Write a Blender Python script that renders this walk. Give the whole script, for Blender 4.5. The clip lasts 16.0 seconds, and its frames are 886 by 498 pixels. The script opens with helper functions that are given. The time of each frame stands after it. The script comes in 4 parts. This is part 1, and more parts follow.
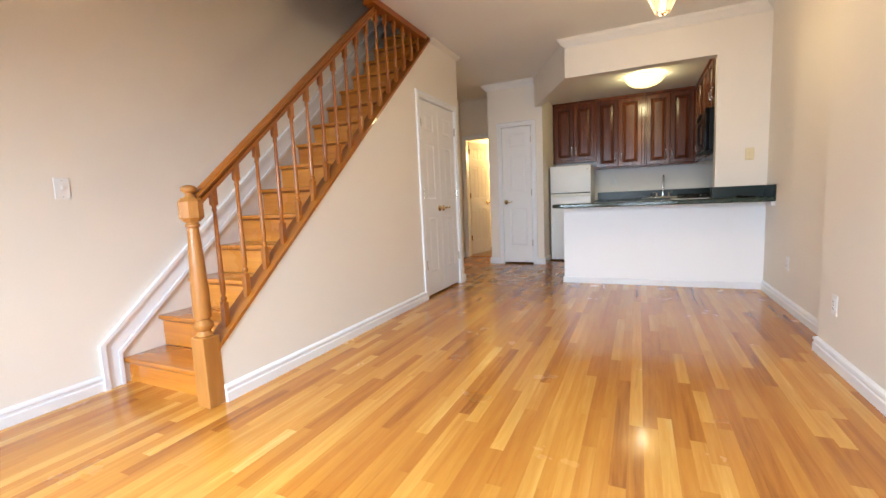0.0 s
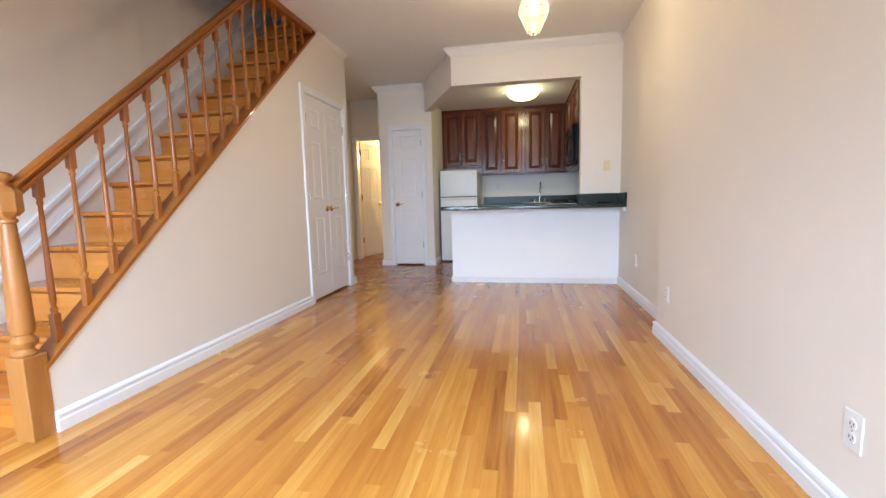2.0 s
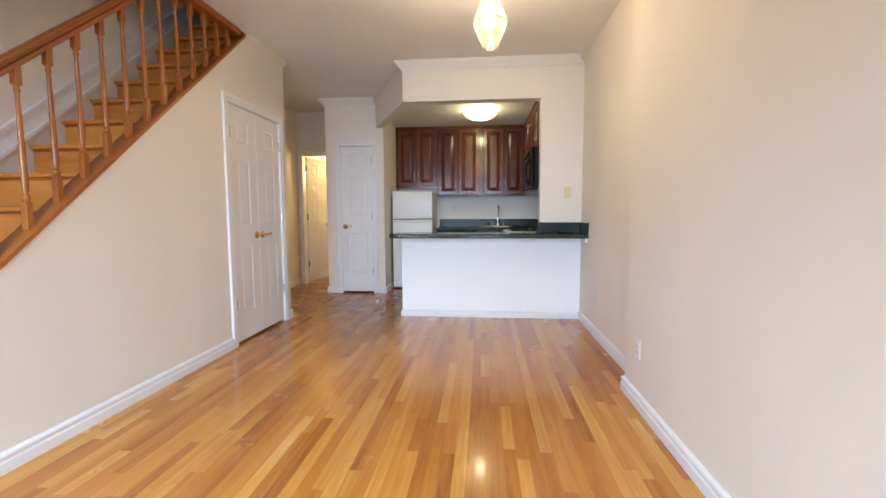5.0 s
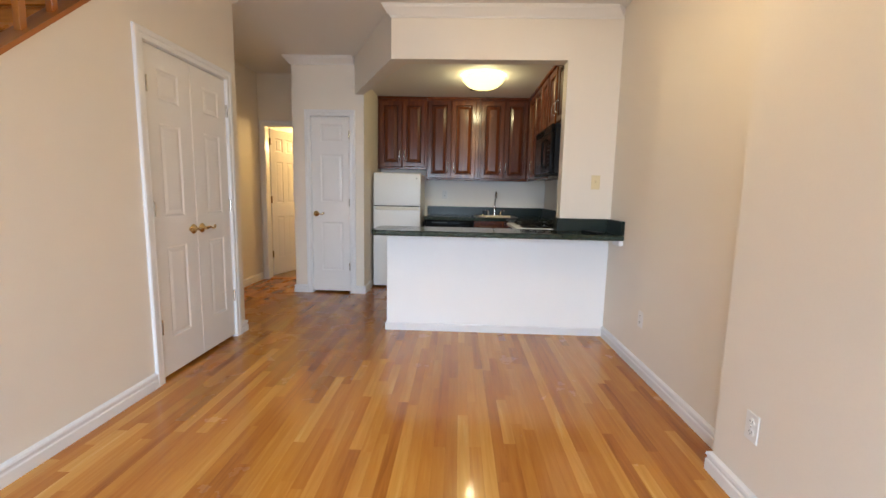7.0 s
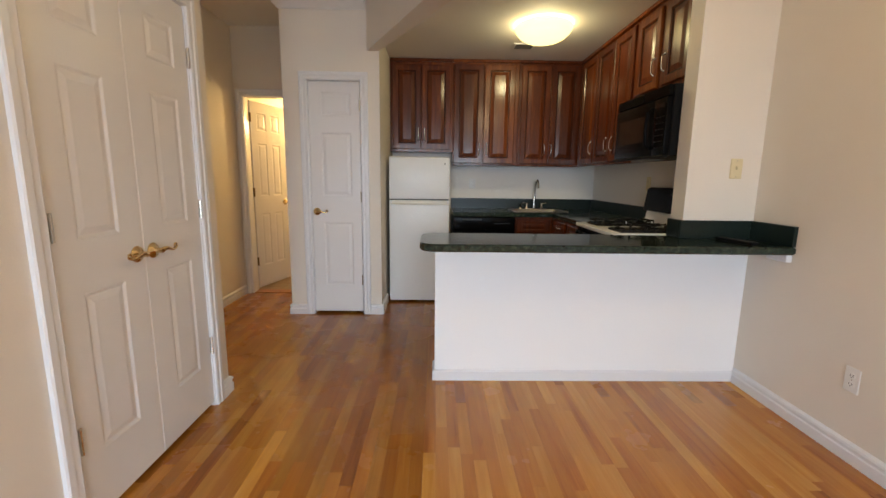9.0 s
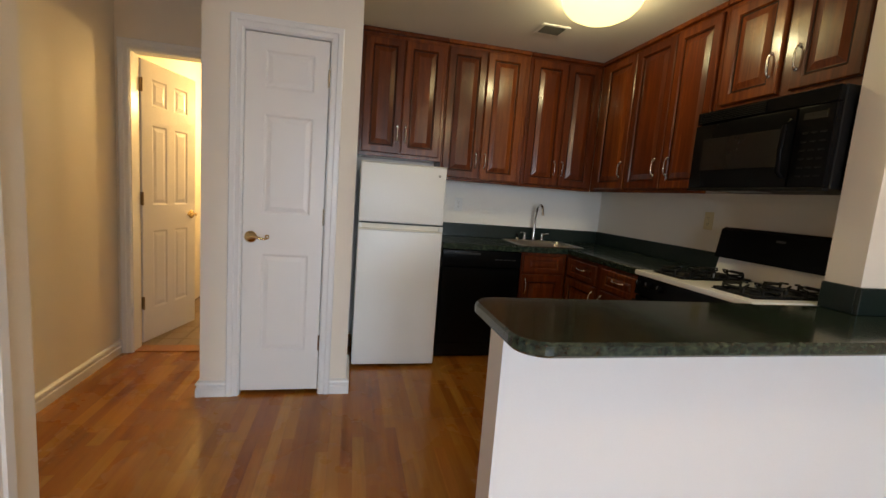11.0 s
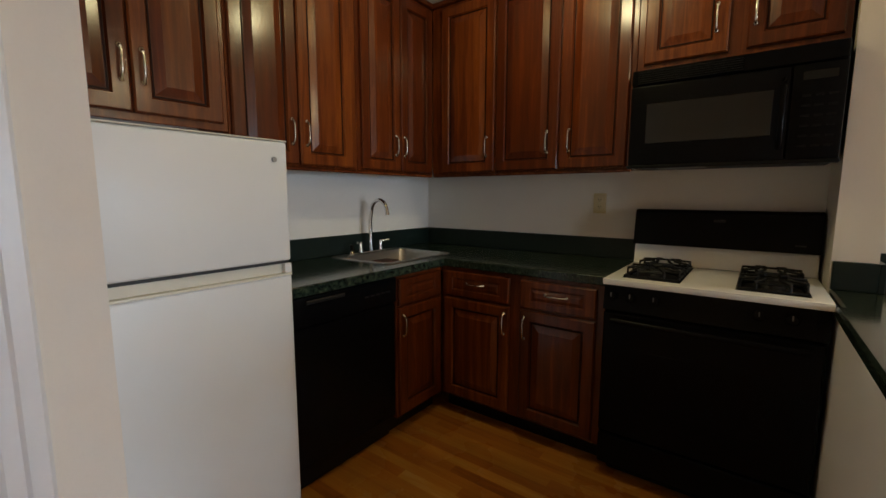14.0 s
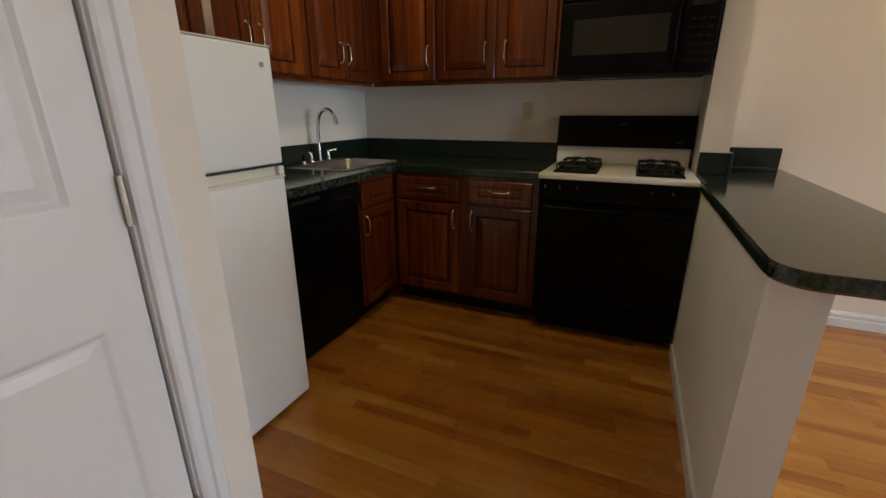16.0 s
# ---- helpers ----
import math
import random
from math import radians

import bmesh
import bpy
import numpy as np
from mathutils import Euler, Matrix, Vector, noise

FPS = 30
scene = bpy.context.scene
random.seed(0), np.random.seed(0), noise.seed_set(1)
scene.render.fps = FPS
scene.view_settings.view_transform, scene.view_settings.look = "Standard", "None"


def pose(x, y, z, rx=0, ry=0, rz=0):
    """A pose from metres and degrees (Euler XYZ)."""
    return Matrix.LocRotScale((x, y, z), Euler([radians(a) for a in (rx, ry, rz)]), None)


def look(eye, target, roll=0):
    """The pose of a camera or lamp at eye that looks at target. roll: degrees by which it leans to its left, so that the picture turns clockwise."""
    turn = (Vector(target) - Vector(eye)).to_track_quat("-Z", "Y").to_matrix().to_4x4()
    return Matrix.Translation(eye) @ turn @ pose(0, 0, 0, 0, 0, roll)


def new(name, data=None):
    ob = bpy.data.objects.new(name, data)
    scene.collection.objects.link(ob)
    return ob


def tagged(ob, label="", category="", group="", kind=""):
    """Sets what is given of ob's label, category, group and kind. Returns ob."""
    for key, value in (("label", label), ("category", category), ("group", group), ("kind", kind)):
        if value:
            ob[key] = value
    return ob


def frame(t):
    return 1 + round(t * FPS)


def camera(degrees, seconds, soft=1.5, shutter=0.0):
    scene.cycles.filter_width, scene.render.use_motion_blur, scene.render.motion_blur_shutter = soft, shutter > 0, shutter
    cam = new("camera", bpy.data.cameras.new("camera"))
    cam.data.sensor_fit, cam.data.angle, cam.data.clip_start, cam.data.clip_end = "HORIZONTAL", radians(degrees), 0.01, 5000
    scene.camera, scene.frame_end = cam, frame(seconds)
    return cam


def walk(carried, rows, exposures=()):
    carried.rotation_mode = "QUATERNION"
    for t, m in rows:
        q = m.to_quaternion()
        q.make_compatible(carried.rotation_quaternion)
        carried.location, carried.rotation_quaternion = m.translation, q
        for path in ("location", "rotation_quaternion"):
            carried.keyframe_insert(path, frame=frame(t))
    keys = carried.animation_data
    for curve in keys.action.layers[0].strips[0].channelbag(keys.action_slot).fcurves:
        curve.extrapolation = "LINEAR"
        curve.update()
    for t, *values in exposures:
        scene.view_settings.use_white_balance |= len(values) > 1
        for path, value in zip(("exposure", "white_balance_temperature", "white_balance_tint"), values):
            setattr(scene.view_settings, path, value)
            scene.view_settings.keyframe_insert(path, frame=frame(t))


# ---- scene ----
cam = camera(92.7, 16.0)
PATH = [
    (0, (0.581, 0.306, 1.012), (-0.258, 2.107, 0.787), -2.6),
    (0.5, (0.589, 0.306, 1.014), (-0.155, 2.15, 0.797), -2.2),
    (1, (0.605, 0.315, 1.007), (-0.012, 2.207, 0.806), -1.5),
    (1.5, (0.623, 0.322, 1.003), (0.149, 2.253, 0.781), -1.3),
    (2, (0.64, 0.325, 0.986), (0.267, 2.276, 0.76), -1.4),
    (2.5, (0.665, 0.338, 0.98), (0.371, 2.305, 0.773), -1.2),
    (3, (0.672, 0.353, 0.989), (0.412, 2.325, 0.777), -0.9),
    (3.5, (0.686, 0.44, 1.002), (0.435, 2.415, 0.809), -1.5),
    (4, (0.694, 0.559, 1.028), (0.481, 2.54, 0.858), -1.1),
    (6.5, (0.511, 1.401, 1.228), (0.367, 3.389, 1.061), 1.1),
    (7, (0.409, 1.706, 1.216), (0.341, 3.688, 0.955), 1.2),
    (7.5, (0.298, 2.005, 1.209), (0.129, 3.989, 1.018), 2.8),
    (8, (0.127, 2.282, 1.199), (0.017, 4.265, 0.961), 3.6),
    (8.5, (-0.053, 2.56, 1.248), (-0.069, 4.532, 0.915), 2.0),
    (10.8, (-0.659, 3.956, 1.266), (-0.324, 5.91, 1.001), 4.0),
    (11, (-0.714, 4.086, 1.26), (-0.282, 6.023, 1.013), 4.4),
    (11.5, (-0.819, 4.417, 1.246), (-0.12, 6.263, 0.926), 1.5),
    (12, (-0.795, 4.763, 1.252), (0.048, 6.557, 0.991), 0.9),
    (12.5, (-0.821, 5.055, 1.276), (0.217, 6.741, 0.998), 2.6),
    (13, (-0.863, 5.325, 1.273), (0.428, 6.819, 0.953), 0.3),
    (13.5, (-0.844, 5.561, 1.274), (0.551, 6.974, 1.038), -0.6),
    (14, (-0.935, 5.719, 1.278), (0.657, 6.904, 1.025), 0.1),
    (14.5, (-1.083, 5.8, 1.29), (0.627, 6.79, 0.982), -0.5),
    (15, (-1.201, 5.767, 1.286), (0.555, 6.644, 0.904), -0.0),
    (15.5, (-1.292, 5.752, 1.261), (0.459, 6.572, 0.751), 0.6),
    (16, (-1.34, 5.802, 1.241), (0.4, 6.564, 0.617), -0.2),
]
walk(cam, [(t, look(eye, target, roll)) for t, eye, target, roll in PATH], [(0, -0.05, 6150, 10), (1.5, -0.07, 5750, 10), (3.5, -0.03, 5520, 9), (7, -0.14, 6000, 9), (8.5, -0.27, 6250, 10), (11, -0.34, 6350, 9), (12.5, -0.58, 6200, 9), (16, -0.40, 6200, 9)])

# ---- world, sun, lamps ----
world = bpy.data.worlds.new("world")
scene.world = world
world.use_nodes = True
wn = world.node_tree.nodes
sky = wn.new("ShaderNodeTexSky")
sky.sky_type, sky.sun_disc, sky.sun_elevation, sky.sun_rotation = "NISHITA", False, radians(40), radians(150)
wn["Background"].inputs[1].default_value = 0.10
world.node_tree.links.new(sky.outputs[0], wn["Background"].inputs[0])


def lamp(name, kind, m, power, colour, size=0.05, size_y=None):
    data = bpy.data.lights.new(name, kind)
    data.energy, data.color = power, colour
    if kind == "AREA":
        data.shape, data.size, data.size_y = "RECTANGLE", size, size_y or size
        data.spread = radians(114)
    else:
        data.shadow_soft_size = size
    ob = new(name, data)
    ob.matrix_world = m
    return ob


WINDOWS = [(-1.45, -0.35), (0.15, 1.25)]      # window openings in the front wall, x from and to
SILL_Z, HEAD_Z = 0.55, 2.05
for (a, b), power in zip(WINDOWS, (68, 52)):
    lamp("window_daylight", "AREA", look(((a + b) / 2, -0.56, 1.30), ((a + b) / 2, 3, -1.05)), power, (0.72, 0.86, 1.0), b - a, HEAD_Z - SILL_Z)
lamp("pendant_bulb", "POINT", pose(0.719, 3.657, 2.36), 15, (1.0, 0.69, 0.35), 0.025)
lamp("dome_bulb", "POINT", pose(0.641, 6.453, 2.40), 14.0, (1.0, 0.84, 0.45), 0.04)
lamp("bathroom_bulb", "POINT", pose(-1.62, 8.72, 1.92), 60, (1.0, 0.65, 0.24), 0.07)

# ---- materials ----


def shader(name):
    m = bpy.data.materials.new(name)
    m.use_nodes = True
    return m, m.node_tree.nodes, m.node_tree.links.new, m.node_tree.nodes["Principled BSDF"]


def mix(nodes, link, a, b, fac):
    n = nodes.new("ShaderNodeMix")
    n.data_type = "RGBA"
    for sock, v in ((n.inputs[0], fac), (n.inputs[6], a), (n.inputs[7], b)):
        if isinstance(v, (float, int)):
            sock.default_value = v
        elif isinstance(v, tuple):
            sock.default_value = (*v, 1)
        else:
            link(v, sock)
    return n.outputs[2]


def noise_at(nodes, link, stretch, scale, detail=4, rough=0.55, source="Position"):
    if source == "Position":
        src = nodes.new("ShaderNodeNewGeometry").outputs["Position"]
    else:
        src = nodes.new("ShaderNodeTexCoord").outputs["Object"]
    vm = nodes.new("ShaderNodeVectorMath")
    vm.operation = "MULTIPLY"
    link(src, vm.inputs[0])
    vm.inputs[1].default_value = stretch
    t = nodes.new("ShaderNodeTexNoise")
    t.inputs["Scale"].default_value, t.inputs["Detail"].default_value, t.inputs["Roughness"].default_value = scale, detail, rough
    link(vm.outputs[0], t.inputs["Vector"])
    return t.outputs[0]


def ramp(nodes, link, fac, stops):
    r = nodes.new("ShaderNodeValToRGB")
    e = r.color_ramp.elements
    e.remove(e[1])
    e[0].position, e[0].color = stops[0][0], (*stops[0][1], 1)
    for p, c in stops[1:]:
        e.new(p).color = (*c, 1)
    link(fac, r.inputs[0])
    return r.outputs[0]


def bump(nodes, link, bsdf, height, strength, distance):
    b = nodes.new("ShaderNodeBump")
    b.inputs["Strength"].default_value, b.inputs["Distance"].default_value = strength, distance
    link(height, b.inputs["Height"])
    link(b.outputs[0], bsdf.inputs["Normal"])


def plain(name, colour, rough, metal=0.0, vary=0.06, grain=60, relief=0.0, coat=0.0, spec=0.5):
    """A surface with mottling at two scales, a varying gloss and fine relief."""
    m, nodes, link, bsdf = shader(name)
    big = noise_at(nodes, link, (1, 1, 1), 1.7, 3)
    fine = noise_at(nodes, link, (1, 1, 1), grain, 3)
    dark = tuple(c * (1 - vary) for c in colour)
    light = tuple(min(1, c * (1 + vary)) for c in colour)
    c1 = mix(nodes, link, dark, light, big)
    c2 = mix(nodes, link, c1, tuple(c * (1 - 1.5 * vary) for c in colour), ramp(nodes, link, fine, [(0.5, (0, 0, 0)), (0.8, (0.6, 0.6, 0.6))]))
    link(c2, bsdf.inputs["Base Color"])
    rr = nodes.new("ShaderNodeMapRange")
    rr.inputs[3].default_value, rr.inputs[4].default_value = rough * 0.85, min(1, rough * 1.15)
    link(big, rr.inputs[0])
    link(rr.outputs[0], bsdf.inputs["Roughness"])
    bsdf.inputs["Metallic"].default_value = metal
    bsdf.inputs["Specular IOR Level"].default_value = spec
    bsdf.inputs["Coat Weight"].default_value = coat
    bsdf.inputs["Coat Roughness"].default_value = 0.12
    if relief:
        bump(nodes, link, bsdf, fine, 0.5, relief)
    return m


def wood(name, stops, stretch, rough, coat, relief=0.0004, random_from="object", spread=0.5, spec=0.5, stain=0.0, coat_rough=0.08):
    """Straight-grained varnished wood. Pieces differ by the object's or the island's random number."""
    m, nodes, link, bsdf = shader(name)
    if random_from == "object":
        rnd = nodes.new("ShaderNodeObjectInfo").outputs["Random"]
    else:
        rnd = nodes.new("ShaderNodeNewGeometry").outputs["Random Per Island"]
    pos = nodes.new("ShaderNodeNewGeometry").outputs["Position"]
    off = nodes.new("ShaderNodeVectorMath")
    off.operation = "MULTIPLY_ADD"
    link(pos, off.inputs[0])
    off.inputs[1].default_value = stretch
    comb = nodes.new("ShaderNodeCombineXYZ")
    mul = nodes.new("ShaderNodeMath")
    mul.operation = "MULTIPLY"
    mul.inputs[1].default_value = 57.0
    link(rnd, mul.inputs[0])
    for k in range(3):
        link(mul.outputs[0], comb.inputs[k])
    link(comb.outputs[0], off.inputs[2])
    grain = nodes.new("ShaderNodeTexNoise")
    grain.inputs["Scale"].default_value, grain.inputs["Detail"].default_value, grain.inputs["Roughness"].default_value = 1.0, 6, 0.62
    grain.inputs["Distortion"].default_value = 0.6
    link(off.outputs[0], grain.inputs["Vector"])
    figure = nodes.new("ShaderNodeTexNoise")
    figure.inputs["Scale"].default_value, figure.inputs["Detail"].default_value = 0.22, 3
    link(off.outputs[0], figure.inputs["Vector"])
    a = nodes.new("ShaderNodeMath")
    a.operation = "MULTIPLY_ADD"
    link(rnd, a.inputs[0])
    a.inputs[1].default_value = spread
    add = nodes.new("ShaderNodeMath")
    add.operation = "MULTIPLY_ADD"
    link(grain.outputs[0], add.inputs[0])
    add.inputs[1].default_value = 0.55
    f2 = nodes.new("ShaderNodeMath")
    f2.operation = "MULTIPLY_ADD"
    link(figure.outputs[0], f2.inputs[0])
    f2.inputs[1].default_value, f2.inputs[2].default_value = 0.45, -0.25 * 1.0 - spread / 2 + 0.25
    link(f2.outputs[0], add.inputs[2])
    link(add.outputs[0], a.inputs[2])
    tone = ramp(nodes, link, a.outputs[0], stops)
    if stain:
        spots = ramp(nodes, link, noise_at(nodes, link, (1, 0.10, 1), 5.0, 6, 0.6), [(0.46, (0, 0, 0)), (0.78, (stain, stain, stain))])
        tone = mix(nodes, link, tone, (0.13, 0.045, 0.010), spots)
        pores = ramp(nodes, link, noise_at(nodes, link, (1, 0.05, 1), 40, 4, 0.6), [(0.56, (0, 0, 0)), (0.85, (stain, stain, stain))])
        tone = mix(nodes, link, tone, (0.16, 0.055, 0.012), pores)
    link(tone, bsdf.inputs["Base Color"])
    bsdf.inputs["Specular IOR Level"].default_value = spec
    bsdf.inputs["Coat Weight"].default_value, bsdf.inputs["Coat Roughness"].default_value = coat, coat_rough
    wear = noise_at(nodes, link, (1, 1, 1), 3.0, 4)
    rr = nodes.new("ShaderNodeMapRange")
    rr.inputs[3].default_value, rr.inputs[4].default_value = rough * 0.75, rough * 1.35
    link(wear, rr.inputs[0])
    link(rr.outputs[0], bsdf.inputs["Roughness"])
    bump(nodes, link, bsdf, grain.outputs[0], 0.4, relief)
    return m


OAK = [(0.08, (0.21, 0.062, 0.010)), (0.30, (0.42, 0.152, 0.021)), (0.55, (0.52, 0.220, 0.032)), (0.74, (0.62, 0.310, 0.060)), (0.90, (0.73, 0.46, 0.150))]
HONEY = [(0.2, (0.38, 0.112, 0.012)), (0.5, (0.58, 0.205, 0.024)), (0.8, (0.70, 0.305, 0.048))]
CHERRY = [(0.2, (0.027, 0.0045, 0.0011)), (0.5, (0.105, 0.0205, 0.0028)), (0.8, (0.29, 0.076, 0.0102))]
M = dict(
    wall=plain("cream_wall_paint", (0.765, 0.706, 0.624), 0.62, vary=0.025, grain=140, relief=0.0006),
    white_wall=plain("white_wall_paint", (0.88, 0.875, 0.875), 0.6, vary=0.025, grain=140, relief=0.0006),
    ceiling=plain("ceiling_paint", (0.77, 0.75, 0.725), 0.75, vary=0.02, grain=120, relief=0.0004),
    trim=plain("white_trim_gloss", (0.77, 0.77, 0.785), 0.32, vary=0.02, grain=90, relief=0.0002),
    door=plain("white_door_paint", (0.78, 0.765, 0.76), 0.35, vary=0.02, grain=200, relief=0.0003),
    plank=wood("oak_plank", OAK, (38, 2.2, 38), 0.24, 0.42, relief=0.00002, random_from="object", spread=0.47, spec=0.25, stain=0.14),
    plank_rest=wood("oak_plank_rest", OAK, (38, 2.2, 38), 0.24, 0.42, relief=0.00002, random_from="island", spread=0.47, spec=0.25, stain=0.14),
    # Kitchen and hall oak: wear, plus the weaker light there darkened into the colour
    plank_worn_dim=wood("worn_dim_oak_plank", [(p, (c[0] * 0.73, c[1] * 0.67, c[2] * 0.56)) for p, c in OAK], (38, 2.2, 38), 0.26, 0.35, relief=0.00001, random_from="island", spread=0.48, spec=0.22, stain=0.50),
    subfloor=plain("dark_floor_joint", (0.10, 0.042, 0.012), 0.7),
    stair=wood("honey_stair_wood", HONEY, (2.0, 40, 40), 0.25, 0.45, spread=0.25),
    rail=wood("honey_rail_wood", [(p, (c[0] * 0.56, c[1] * 0.47, c[2] * 0.37)) for p, c in HONEY], (42, 3, 3), 0.30, 0.30, spread=0.3),
    newel=wood("worn_newel_wood", [(p, (c[0] * 0.64, c[1] * 0.72, c[2] * 1.15)) for p, c in HONEY], (30, 30, 2.5), 0.42, 0.15, spread=0.3),
    splash=plain("dark_green_laminate", (0.012, 0.021, 0.018), 0.30, vary=0.25, grain=70, spec=0.3),
    cherry=wood("cherry_cabinet_wood", CHERRY, (32, 32, 2.2), 0.42, 0.85, spread=0.16, spec=0.10, coat_rough=0.19),
    strip_brown=plain("dark_brown_strip", (0.022, 0.0065, 0.0030), 0.5, vary=0.2, spec=0.08),
    fridge=plain("white_fridge_enamel", (0.78, 0.785, 0.78), 0.34, vary=0.015, grain=260, relief=0.0005),
    kitchen_wall=plain("warm_white_wall_paint", (0.86, 0.825, 0.775), 0.6, vary=0.025, grain=140, relief=0.0006),
    enamel=plain("white_stove_enamel", (0.87, 0.875, 0.86), 0.16, vary=0.02),
    black=plain("black_enamel", (0.0045, 0.0045, 0.005), 0.22, vary=0.15, spec=0.07),
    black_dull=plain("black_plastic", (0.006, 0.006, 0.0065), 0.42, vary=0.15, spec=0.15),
    iron=plain("cast_iron", (0.006, 0.006, 0.0062), 0.5, vary=0.3, spec=0.25, grain=200, relief=0.0006),
    glass_dark=plain("dark_door_glass", (0.015, 0.0145, 0.014), 0.14, vary=0.05, spec=0.4),
    chrome=plain("chrome", (0.72, 0.72, 0.72), 0.12, metal=1.0, vary=0.03),
    nickel=plain("satin_nickel", (0.70, 0.67, 0.62), 0.24, metal=1.0, vary=0.04),
    steel=plain("stainless_steel", (0.50, 0.49, 0.47), 0.30, metal=1.0, vary=0.06, grain=120),
    brass=plain("polished_brass", (0.66, 0.49, 0.25), 0.18, metal=1.0, vary=0.06),
    old_brass=plain("dull_brass_hinge", (0.22, 0.15, 0.075), 0.35, metal=1.0, vary=0.12),
    grey=plain("grey_print", (0.30, 0.30, 0.29), 0.5),
    faint=plain("faint_print", (0.0085, 0.0085, 0.009), 0.4),
    almond=plain("almond_plastic", (0.74, 0.70, 0.585), 0.35, vary=0.03),
    ivory=plain("ivory_plastic", (0.70, 0.60, 0.36), 0.35, vary=0.03),
    plate=plain("white_plastic", (0.78, 0.77, 0.75), 0.35, vary=0.02),
    slot=plain("dark_slot", (0.03, 0.03, 0.03), 0.6),
    vent=plain("vent_metal", (0.10, 0.095, 0.09), 0.5),
    tile=plain("stone_floor_tile", (0.22, 0.155, 0.10), 0.35, vary=0.3, grain=14),
)


def counter_laminate():
    m, nodes, link, bsdf = shader("green_laminate")
    cloud = noise_at(nodes, link, (0.75, 1.3, 1), 58, 5, 0.66)
    fine = noise_at(nodes, link, (0.8, 1.2, 1), 130, 4, 0.7)
    base = ramp(nodes, link, cloud, [(0.38, (0.008, 0.014, 0.011)), (0.52, (0.019, 0.032, 0.024)), (0.70, (0.064, 0.086, 0.054))])
    link(mix(nodes, link, base, (0.090, 0.115, 0.072), ramp(nodes, link, fine, [(0.58, (0, 0, 0)), (0.74, (0.5, 0.5, 0.5))])), bsdf.inputs["Base Color"])
    bsdf.inputs["Roughness"].default_value = 0.12
    bsdf.inputs["Specular IOR Level"].default_value = 0.48
    bump(nodes, link, bsdf, fine, 0.2, 0.0002)
    return m


def glowing(name, colour, strength):
    m, nodes, link, bsdf = shader(name)
    bsdf.inputs["Base Color"].default_value = (0.9, 0.85, 0.72, 1)
    bsdf.inputs["Roughness"].default_value = 0.25
    bsdf.inputs["Emission Color"].default_value = (*colour, 1)
    bsdf.inputs["Emission Strength"].default_value = strength
    return m


def pane_glass(name, frost):
    m, nodes, link, bsdf = shader(name)
    bsdf.inputs["Base Color"].default_value = (0.96, 0.95, 0.92, 1)
    bsdf.inputs["Transmission Weight"].default_value = 1.0
    bsdf.inputs["Roughness"].default_value = frost
    bsdf.inputs["IOR"].default_value = 1.2
    bump(nodes, link, bsdf, noise_at(nodes, link, (1, 1, 1), 70, 2), 0.6 if frost else 0.0, 0.002)
    return m


M["counter"] = counter_laminate()
M["dome"] = glowing("lit_dome_glass", (1.0, 0.78, 0.27), 3.0)
M["bulb"] = glowing("lit_bulb", (1.0, 0.80, 0.45), 60.0)
M["lantern"] = pane_glass("lit_lantern_glass", 0.25)
lit = M["lantern"].node_tree.nodes["Principled BSDF"].inputs
lit["Emission Color"].default_value, lit["Emission Strength"].default_value = (1.0, 0.74, 0.38, 1), 0.12
M["window_glass"] = pane_glass("window_glass", 0.0)

# ---- mesh helpers ----


def box(bm, x0, y0, z0, x1, y1, z1, bevel=0.0, seg=1):
    v = [bm.verts.new(p) for p in ((x0, y0, z0), (x1, y0, z0), (x1, y1, z0), (x0, y1, z0), (x0, y0, z1), (x1, y0, z1), (x1, y1, z1), (x0, y1, z1))]
    f = [bm.faces.new([v[i] for i in q]) for q in ((3, 2, 1, 0), (4, 5, 6, 7), (0, 1, 5, 4), (1, 2, 6, 5), (2, 3, 7, 6), (3, 0, 4, 7))]
    if bevel:
        bmesh.ops.bevel(bm, geom=list({e for q in f for e in q.edges}), offset=bevel, segments=seg, profile=0.6, affect="EDGES")
    return bm


def boxes(*args, bevel=0.0, seg=1):
    bm = bmesh.new()
    for a in args:
        box(bm, *a, bevel=bevel, seg=seg)
    return bm


def prism(bm, poly, axis, a, b):
    """Extrude a polygon along an axis; poly holds the two other coordinates in xyz order."""
    def at(p, c):
        q = list(p)
        q.insert("xyz".index(axis), c)
        return q
    lo = [bm.verts.new(at(p, a)) for p in poly]
    hi = [bm.verts.new(at(p, b)) for p in poly]
    n = len(poly)
    bm.faces.new(lo)
    bm.faces.new(hi[::-1])
    for i in range(n):
        bm.faces.new((lo[i], hi[i], hi[(i + 1) % n], lo[(i + 1) % n]))
    return bm


def lathe(bm, profile, n=16, m=None, closed=True):
    """Turn (radius, height) pairs about z."""
    rings = []
    for r, z in profile:
        rings.append([bm.verts.new((r * math.cos(2 * math.pi * i / n), r * math.sin(2 * math.pi * i / n), z)) for i in range(n)])
    for p, q in zip(rings, rings[1:]):
        for i in range(n):
            bm.faces.new((p[i], p[(i + 1) % n], q[(i + 1) % n], q[i]))
    if closed:
        bm.faces.new(rings[0][::-1])
        bm.faces.new(rings[-1])
    if m is not None:
        bmesh.ops.transform(bm, matrix=m, verts=[v for ring in rings for v in ring])
    return bm


